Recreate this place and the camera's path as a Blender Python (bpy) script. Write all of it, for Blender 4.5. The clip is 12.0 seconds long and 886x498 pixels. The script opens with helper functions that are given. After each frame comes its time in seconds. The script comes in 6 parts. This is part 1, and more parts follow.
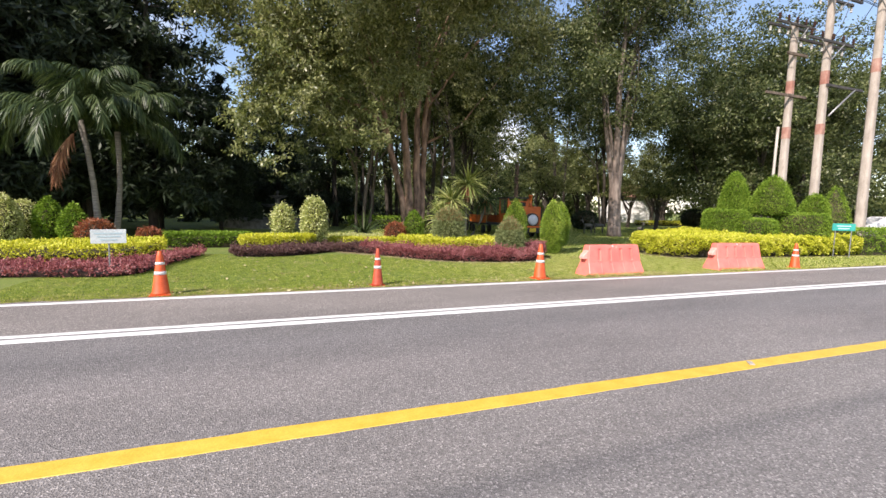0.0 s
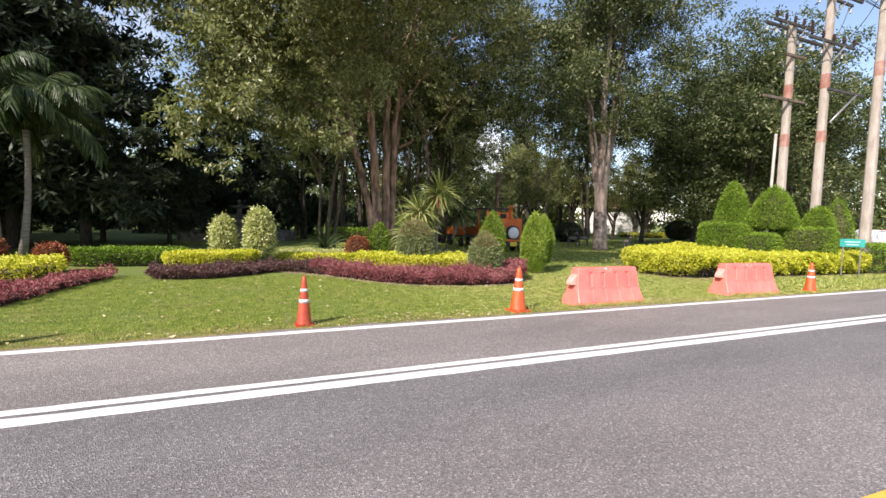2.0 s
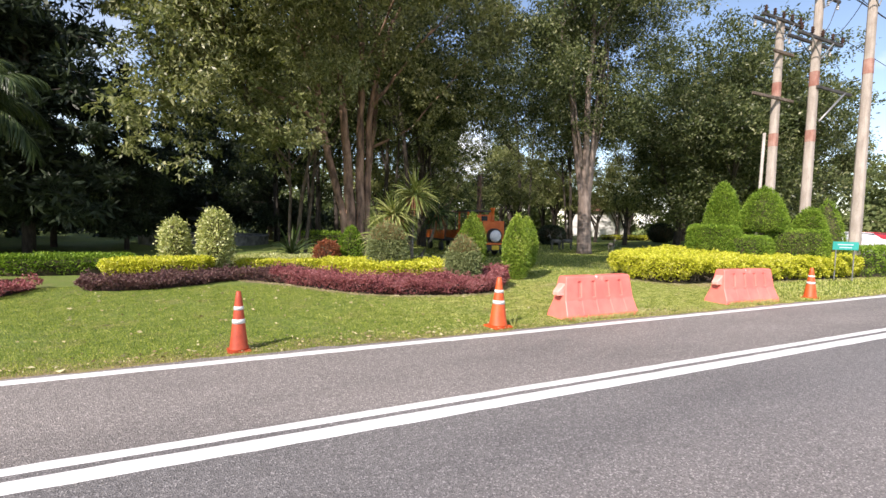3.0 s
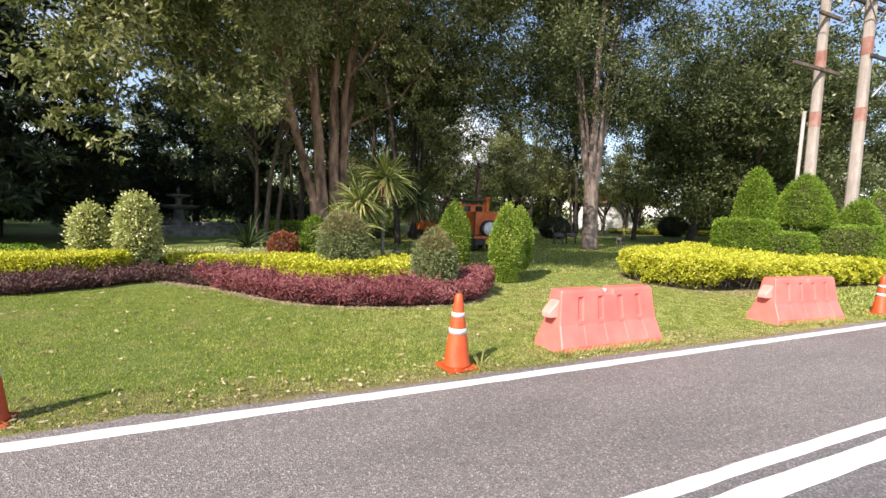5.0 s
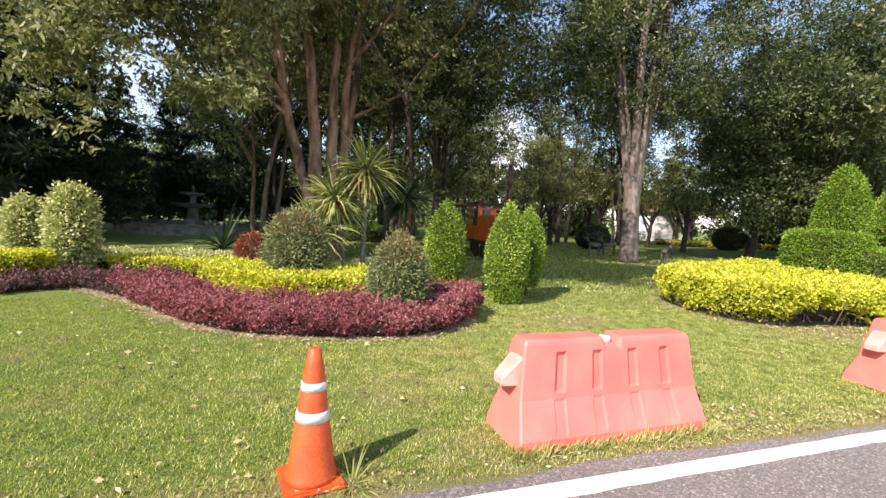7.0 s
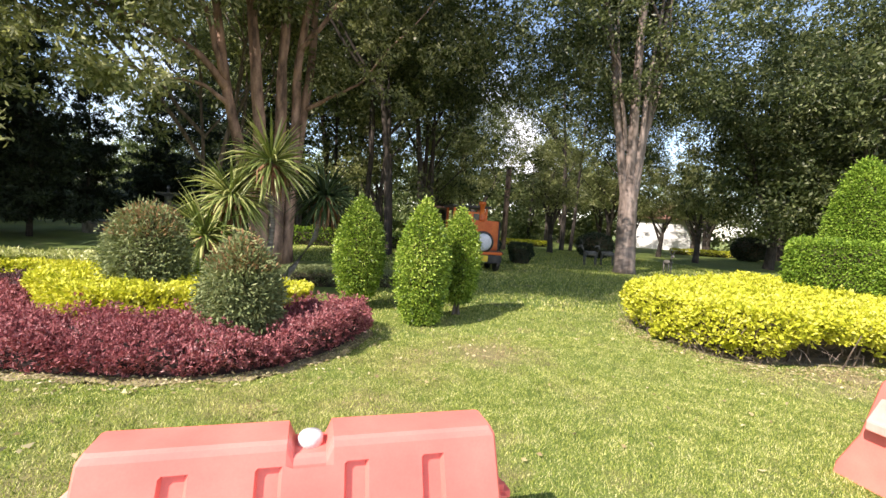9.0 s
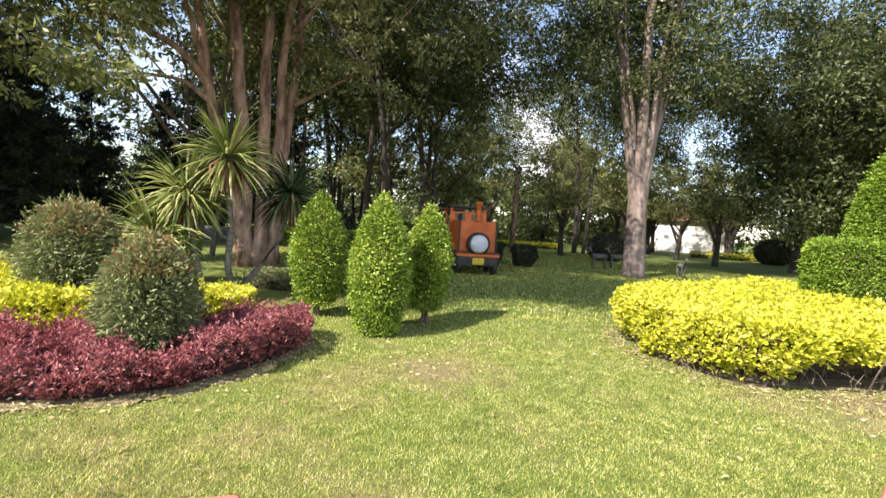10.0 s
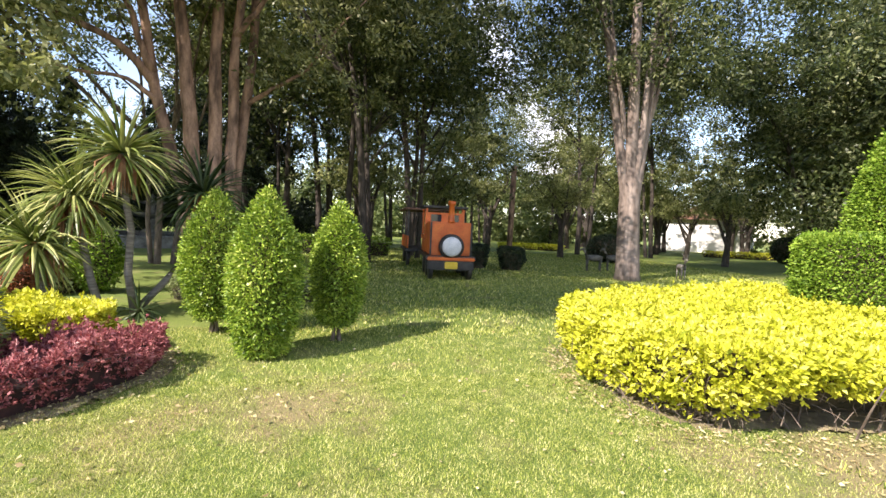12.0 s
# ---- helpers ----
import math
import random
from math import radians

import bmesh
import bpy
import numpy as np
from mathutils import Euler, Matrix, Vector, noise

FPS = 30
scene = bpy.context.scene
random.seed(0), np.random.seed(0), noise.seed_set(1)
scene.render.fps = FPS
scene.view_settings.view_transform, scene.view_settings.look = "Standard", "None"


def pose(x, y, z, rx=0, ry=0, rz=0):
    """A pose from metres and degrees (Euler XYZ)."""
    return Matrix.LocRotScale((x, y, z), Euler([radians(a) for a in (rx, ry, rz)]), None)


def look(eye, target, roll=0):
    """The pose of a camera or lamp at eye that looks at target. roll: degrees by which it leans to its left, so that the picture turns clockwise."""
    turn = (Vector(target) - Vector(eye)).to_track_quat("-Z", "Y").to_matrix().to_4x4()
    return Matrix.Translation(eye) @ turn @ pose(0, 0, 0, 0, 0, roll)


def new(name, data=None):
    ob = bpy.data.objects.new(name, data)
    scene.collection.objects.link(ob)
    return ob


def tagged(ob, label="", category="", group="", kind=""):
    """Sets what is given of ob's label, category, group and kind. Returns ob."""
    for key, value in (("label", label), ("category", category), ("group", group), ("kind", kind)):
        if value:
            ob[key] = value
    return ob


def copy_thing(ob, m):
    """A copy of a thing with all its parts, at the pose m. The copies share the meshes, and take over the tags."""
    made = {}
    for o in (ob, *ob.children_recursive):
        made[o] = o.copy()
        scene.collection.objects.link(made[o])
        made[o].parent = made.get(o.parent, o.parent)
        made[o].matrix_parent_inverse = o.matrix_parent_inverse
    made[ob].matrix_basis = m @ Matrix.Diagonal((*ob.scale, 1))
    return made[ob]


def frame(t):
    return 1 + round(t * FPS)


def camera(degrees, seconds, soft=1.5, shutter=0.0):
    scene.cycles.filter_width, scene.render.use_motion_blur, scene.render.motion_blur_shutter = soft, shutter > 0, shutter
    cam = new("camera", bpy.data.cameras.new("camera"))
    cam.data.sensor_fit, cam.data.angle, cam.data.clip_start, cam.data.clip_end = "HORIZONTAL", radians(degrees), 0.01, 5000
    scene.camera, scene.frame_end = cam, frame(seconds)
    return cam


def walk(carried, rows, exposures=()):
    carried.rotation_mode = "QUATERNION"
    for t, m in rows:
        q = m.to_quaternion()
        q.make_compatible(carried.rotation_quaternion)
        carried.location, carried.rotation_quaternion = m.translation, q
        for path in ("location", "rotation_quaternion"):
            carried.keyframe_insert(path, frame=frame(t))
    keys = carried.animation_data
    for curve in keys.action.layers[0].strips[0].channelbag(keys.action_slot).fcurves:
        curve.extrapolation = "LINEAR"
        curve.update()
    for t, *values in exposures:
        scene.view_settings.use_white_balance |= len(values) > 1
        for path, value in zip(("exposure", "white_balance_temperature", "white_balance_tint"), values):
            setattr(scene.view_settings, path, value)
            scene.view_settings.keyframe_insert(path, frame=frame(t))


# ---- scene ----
cam = camera(89.4, 12.0)
PATH = [
    (0, (-0.901, 0.381, 1.426), (-0.196, 2.244, 1.245), 1.2),
    (0.5, (-0.7, 0.797, 1.469), (-0.055, 2.681, 1.284), 0.7),
    (1, (-0.404, 1.225, 1.487), (0.272, 3.098, 1.301), 1.2),
    (1.5, (-0.05, 1.607, 1.486), (0.671, 3.466, 1.326), 1.2),
    (2, (0.252, 2.011, 1.509), (1.024, 3.851, 1.375), 1.4),
    (2.5, (0.586, 2.365, 1.490), (1.407, 4.185, 1.373), 1.3),
    (3, (0.845, 2.865, 1.508), (1.685, 4.677, 1.388), 1.3),
    (3.2, (0.965, 3.042, 1.516), (1.824, 4.845, 1.393), 1.1),
    (4.8, (2.259, 4.381, 1.498), (3.066, 6.203, 1.336), 1.5),
    (5, (2.422, 4.567, 1.492), (3.239, 6.385, 1.333), 1.9),
    (5.5, (2.842, 4.968, 1.513), (3.652, 6.791, 1.363), 2.0),
    (6, (3.279, 5.328, 1.503), (4.049, 7.169, 1.372), 2.7),
    (6.5, (3.749, 5.625, 1.496), (4.459, 7.49, 1.362), 2.7),
    (7, (4.206, 5.984, 1.451), (4.846, 7.873, 1.311), 3.1),
    (7.2, (4.431, 6.102, 1.509), (5.059, 7.995, 1.36), 3.2),
    (8.8, (6.18, 6.839, 1.489), (6.742, 8.755, 1.374), 3.6),
    (9, (6.359, 6.957, 1.469), (6.912, 8.876, 1.35), 3.8),
    (9.5, (6.835, 7.184, 1.474), (7.353, 9.113, 1.362), 3.9),
    (10, (7.29, 7.435, 1.456), (7.76, 9.376, 1.345), 3.7),
    (10.5, (7.714, 7.668, 1.466), (8.162, 9.615, 1.369), 3.2),
    (11, (8.119, 7.846, 1.472), (8.556, 9.794, 1.359), 3.0),
    (11.5, (8.469, 8.006, 1.477), (8.9, 9.956, 1.369), 2.7),
    (12, (8.771, 8.107, 1.476), (9.17, 10.064, 1.376), 2.7),
]
walk(cam, [(t, look(eye, target, roll)) for t, eye, target, roll in PATH], exposures=[(0.0, 0.58, 6800, 17), (5.5, 0.58, 6800, 17), (7.0, 0.72, 6800, 17), (9.5, 0.98, 6850, 17), (12.0, 1.18, 6900, 17)])

# ---- world and sun ----
SUN_AZ, SUN_EL = radians(211.0), radians(42.0)   # towards the sun, from +x counterclockwise
world = bpy.data.worlds.new("sky")
scene.world = world
world.use_nodes = True
wn, wl = world.node_tree.nodes, world.node_tree.links
bg = wn["Background"]
sky = wn.new("ShaderNodeTexSky")
sky.sky_type, sky.sun_disc = "NISHITA", False
sky.sun_elevation, sky.sun_rotation = SUN_EL, math.pi / 2 - SUN_AZ
sky.air_density, sky.dust_density = 1.0, 0.25
tc = wn.new("ShaderNodeTexCoord")
cl = wn.new("ShaderNodeTexNoise")
cl.inputs["Scale"].default_value, cl.inputs["Detail"].default_value = 2.6, 6.0
cr = wn.new("ShaderNodeValToRGB")
cr.color_ramp.elements[0].position, cr.color_ramp.elements[1].position = 0.52, 0.63
cmix = wn.new("ShaderNodeMix")
cmix.data_type = "RGBA"
cmix.inputs["B"].default_value = (7.0, 7.2, 7.6, 1)
wl.new(tc.outputs["Generated"], cl.inputs["Vector"])
wl.new(cl.outputs["Fac"], cr.inputs["Fac"])
sep = wn.new("ShaderNodeSeparateXYZ")
east = wn.new("ShaderNodeMapRange")   # the cloud bank stands in the east
east.inputs["From Min"].default_value, east.inputs["From Max"].default_value = -0.45, 0.35
east.inputs["To Min"].default_value = 0.05
amount = wn.new("ShaderNodeMath")
amount.operation = "MULTIPLY"
wl.new(tc.outputs["Generated"], sep.inputs["Vector"])
wl.new(sep.outputs["X"], east.inputs["Value"])
wl.new(east.outputs["Result"], amount.inputs[0])
wl.new(cr.outputs["Color"], amount.inputs[1])
wl.new(amount.outputs[0], cmix.inputs["Factor"])
wl.new(sky.outputs["Color"], cmix.inputs["A"])
wl.new(cmix.outputs["Result"], bg.inputs["Color"])
bg.inputs["Strength"].default_value = 0.15

sun = new("sun", bpy.data.lights.new("sun", "SUN"))
sun.data.energy, sun.data.angle, sun.data.color = 5.0, radians(0.5), (1.0, 0.95, 0.87)
sun.matrix_world = look((math.cos(SUN_EL) * math.cos(SUN_AZ) * 60, math.cos(SUN_EL) * math.sin(SUN_AZ) * 60, math.sin(SUN_EL) * 60), (0, 0, 0))


# ---- materials ----
def mat(name, rough=0.6, metal=0.0):
    m = bpy.data.materials.new(name)
    m.use_nodes = True
    p = m.node_tree.nodes["Principled BSDF"]
    p.inputs["Roughness"].default_value, p.inputs["Metallic"].default_value = rough, metal
    return m, m.node_tree.nodes, m.node_tree.links, p


def ramp(nodes, stops):
    r = nodes.new("ShaderNodeValToRGB")
    e = r.color_ramp.elements
    while len(e) < len(stops):
        e.new(0.5)
    for i, (pos, c) in enumerate(stops):
        e[i].position, e[i].color = pos, (*c, 1)
    return r


def noise_at(nodes, links, scale, detail=4.0, rough=0.55, space="Object", stretch=None):
    co = nodes.new("ShaderNodeTexCoord")
    n = nodes.new("ShaderNodeTexNoise")
    n.inputs["Scale"].default_value, n.inputs["Detail"].default_value, n.inputs["Roughness"].default_value = scale, detail, rough
    src = co.outputs[space]
    if stretch:
        mp = nodes.new("ShaderNodeMapping")
        mp.inputs["Scale"].default_value = stretch
        links.new(src, mp.inputs["Vector"])
        src = mp.outputs["Vector"]
    links.new(src, n.inputs["Vector"])
    return n


def mixed(nodes, links, fac, a, b, mode="MIX"):
    x = nodes.new("ShaderNodeMix")
    x.data_type, x.blend_type = "RGBA", mode
    for key, v in (("Factor", fac), ("A", a), ("B", b)):
        if isinstance(v, (int, float)):
            x.inputs[key].default_value = v
        elif isinstance(v, tuple):
            x.inputs[key].default_value = (*v, 1)
        else:
            links.new(v, x.inputs[key])
    return x.outputs["Result"]


def bumped(nodes, links, p, height, strength=0.3, dist=0.01):
    b = nodes.new("ShaderNodeBump")
    b.inputs["Strength"].default_value, b.inputs["Distance"].default_value = strength, dist
    links.new(height, b.inputs["Height"])
    links.new(b.outputs["Normal"], p.inputs["Normal"])


def worn(name, c1, c2, scale=6.0, rough=0.6, metal=0.0, bump=0.15, grain=60.0, stretch=None, speck=0.72):
    """A surface with two colours in large patches and a fine grain."""
    m, n, l, p = mat(name, rough, metal)
    a = noise_at(n, l, scale, 5, stretch=stretch)
    g = noise_at(n, l, grain, 3, stretch=stretch)
    r = ramp(n, [(0.35, c1), (0.68, c2)])
    l.new(a.outputs["Fac"], r.inputs["Fac"])
    gr = ramp(n, [(0.3, (speck, speck, speck)), (0.7, (1.0, 1.0, 1.0))])
    l.new(g.outputs["Fac"], gr.inputs["Fac"])
    l.new(mixed(n, l, 1.0, r.outputs["Color"], gr.outputs["Color"], "MULTIPLY"), p.inputs["Base Color"])
    if bump:
        bumped(n, l, p, g.outputs["Fac"], bump, 0.01)
    return m


def leafy(name, stops, rough=0.45, through_light=0.3, patch=1.5, glow=(0.95, 1.0, 0.7), gloss=0.3, vary=0.75):
    """Leaves: each island its own shade, patches of growth, light passing through the blade."""
    m, n, l, p = mat(name, rough)
    geo = n.new("ShaderNodeNewGeometry")
    r = ramp(n, stops)
    big = noise_at(n, l, patch, 3)
    add = n.new("ShaderNodeMath")
    add.operation = "MULTIPLY_ADD"
    l.new(big.outputs["Fac"], add.inputs[0])
    add.inputs[1].default_value = 0.9
    sub = n.new("ShaderNodeMath")
    sub.operation = "MULTIPLY_ADD"
    l.new(geo.outputs["Random Per Island"], sub.inputs[0])
    sub.inputs[1].default_value, sub.inputs[2].default_value = vary, 0.045 - vary / 2
    l.new(sub.outputs[0], add.inputs[2])
    l.new(add.outputs[0], r.inputs["Fac"])
    l.new(r.outputs["Color"], p.inputs["Base Color"])
    p.inputs["Specular IOR Level"].default_value = gloss
    tr = n.new("ShaderNodeBsdfTranslucent")
    l.new(mixed(n, l, 1.0, r.outputs["Color"], glow, "MULTIPLY"), tr.inputs["Color"])
    mx = n.new("ShaderNodeMixShader")
    mx.inputs["Fac"].default_value = through_light
    l.new(p.outputs["BSDF"], mx.inputs[1])
    l.new(tr.outputs["BSDF"], mx.inputs[2])
    l.new(mx.outputs["Shader"], n["Material Output"].inputs["Surface"])
    return m


def asphalt_material():
    m, n, l, p = mat("asphalt", 0.85)
    co = n.new("ShaderNodeTexCoord")
    v = n.new("ShaderNodeTexVoronoi")
    v.inputs["Scale"].default_value = 102.0
    l.new(co.outputs["Object"], v.inputs["Vector"])
    sp = n.new("ShaderNodeSeparateColor")
    l.new(v.outputs["Color"], sp.inputs["Color"])
    chip = ramp(n, [(0.0, (0.105, 0.10, 0.096)), (0.22, (0.16, 0.153, 0.146)), (0.60, (0.195, 0.187, 0.178)), (0.86, (0.25, 0.24, 0.228)), (1.0, (0.42, 0.40, 0.38))])
    l.new(sp.outputs["Red"], chip.inputs["Fac"])
    patches = noise_at(n, l, 0.9, 5, stretch=(0.35, 1, 1))
    pr = ramp(n, [(0.3, (0.78, 0.77, 0.78)), (0.7, (1.12, 1.10, 1.10))])
    l.new(patches.outputs["Fac"], pr.inputs["Fac"])
    col = mixed(n, l, 1.0, chip.outputs["Color"], pr.outputs["Color"], "MULTIPLY")
    # wear across the carriageway: lanes, wheel tracks, older pinkish shoulder
    sx = n.new("ShaderNodeSeparateXYZ")
    l.new(co.outputs["Object"], sx.inputs["Vector"])
    mr = n.new("ShaderNodeMapRange")
    mr.inputs["From Min"].default_value, mr.inputs["From Max"].default_value = -4.0, 8.4
    l.new(sx.outputs["Y"], mr.inputs["Value"])
    wob = noise_at(n, l, 0.7, 3, stretch=(0.3, 1, 1))
    wadd = n.new("ShaderNodeMath")
    wadd.operation = "MULTIPLY_ADD"
    l.new(wob.outputs["Fac"], wadd.inputs[0])
    wadd.inputs[1].default_value = 0.03
    l.new(mr.outputs["Result"], wadd.inputs[2])
    q = lambda y: (y + 4.0) / 12.4 + 0.015
    wear = ramp(n, [(q(-3.5), (0.95, 0.95, 0.95)), (q(2.2), (1.0, 0.99, 1.0)), (q(2.36), (0.74, 0.74, 0.76)), (q(2.5), (1.0, 0.98, 0.98)), (q(4.2), (1.0, 0.97, 0.98)),
                    (q(5.2), (0.82, 0.82, 0.85)), (q(6.1), (0.84, 0.84, 0.86)), (q(6.3), (1.06, 1.01, 0.99)), (q(8.1), (1.12, 1.06, 1.03))])
    l.new(wadd.outputs[0], wear.inputs["Fac"])
    l.new(mixed(n, l, 1.0, col, wear.outputs["Color"], "MULTIPLY"), p.inputs["Base Color"])
    bumped(n, l, p, v.outputs["Distance"], 0.8, 0.008)
    return m


def lawn_material():
    m, n, l, p = mat("lawn_turf", 0.9)
    fine = noise_at(n, l, 70.0, 5, 0.7)
    mid = noise_at(n, l, 1.3, 6, 0.65)
    big = noise_at(n, l, 0.22, 3)
    g = ramp(n, [(0.32, (0.040, 0.062, 0.012)), (0.5, (0.145, 0.20, 0.034)), (0.66, (0.32, 0.375, 0.085))])
    l.new(fine.outputs["Fac"], g.inputs["Fac"])
    dry = ramp(n, [(0.25, (0.15, 0.105, 0.05)), (0.7, (0.38, 0.31, 0.16))])
    l.new(fine.outputs["Fac"], dry.inputs["Fac"])
    co = n.new("ShaderNodeTexCoord")
    sx = n.new("ShaderNodeSeparateXYZ")
    l.new(co.outputs["Object"], sx.inputs["Vector"])
    edge = n.new("ShaderNodeMapRange")
    edge.inputs["From Min"].default_value, edge.inputs["From Max"].default_value = 8.1, 8.9
    edge.inputs["To Min"].default_value, edge.inputs["To Max"].default_value = 0.32, 0.0
    l.new(sx.outputs["Y"], edge.inputs["Value"])
    worn_sum = edge.outputs["Result"]
    for place, reach, most in (((8.35, 11.7, -0.015), 1.0, 0.30), ((12.2, 10.35, -0.015), 1.1, 0.36), ((13.6, 10.2, -0.015), 0.9, 0.26), ((11.2, 10.8, -0.015), 0.5, 0.22), ((7.3, 11.5, -0.015), 0.8, 0.12), ((6.2, 10.2, -0.015), 2.2, 0.16)):
        dist = n.new("ShaderNodeVectorMath")
        dist.operation = "DISTANCE"
        l.new(co.outputs["Object"], dist.inputs[0])
        dist.inputs[1].default_value = place
        spot = n.new("ShaderNodeMapRange")
        spot.inputs["From Min"].default_value, spot.inputs["From Max"].default_value = 0.1, reach
        spot.inputs["To Min"].default_value, spot.inputs["To Max"].default_value = most, 0.0
        l.new(dist.outputs["Value"], spot.inputs["Value"])
        a1 = n.new("ShaderNodeMath")
        l.new(worn_sum, a1.inputs[0])
        l.new(spot.outputs["Result"], a1.inputs[1])
        worn_sum = a1.outputs[0]
    a2 = n.new("ShaderNodeMath")
    l.new(worn_sum, a2.inputs[0])
    l.new(mid.outputs["Fac"], a2.inputs[1])
    k = ramp(n, [(0.53, (0, 0, 0)), (0.78, (1, 1, 1))])
    l.new(a2.outputs[0], k.inputs["Fac"])
    base = mixed(n, l, k.outputs["Color"], g.outputs["Color"], dry.outputs["Color"])
    tone = ramp(n, [(0.35, (0.8, 0.86, 0.8)), (0.65, (1.12, 1.08, 1.0))])
    l.new(big.outputs["Fac"], tone.inputs["Fac"])
    l.new(mixed(n, l, 1.0, base, tone.outputs["Color"], "MULTIPLY"), p.inputs["Base Color"])
    bumped(n, l, p, fine.outputs["Fac"], 0.7, 0.03)
    return m


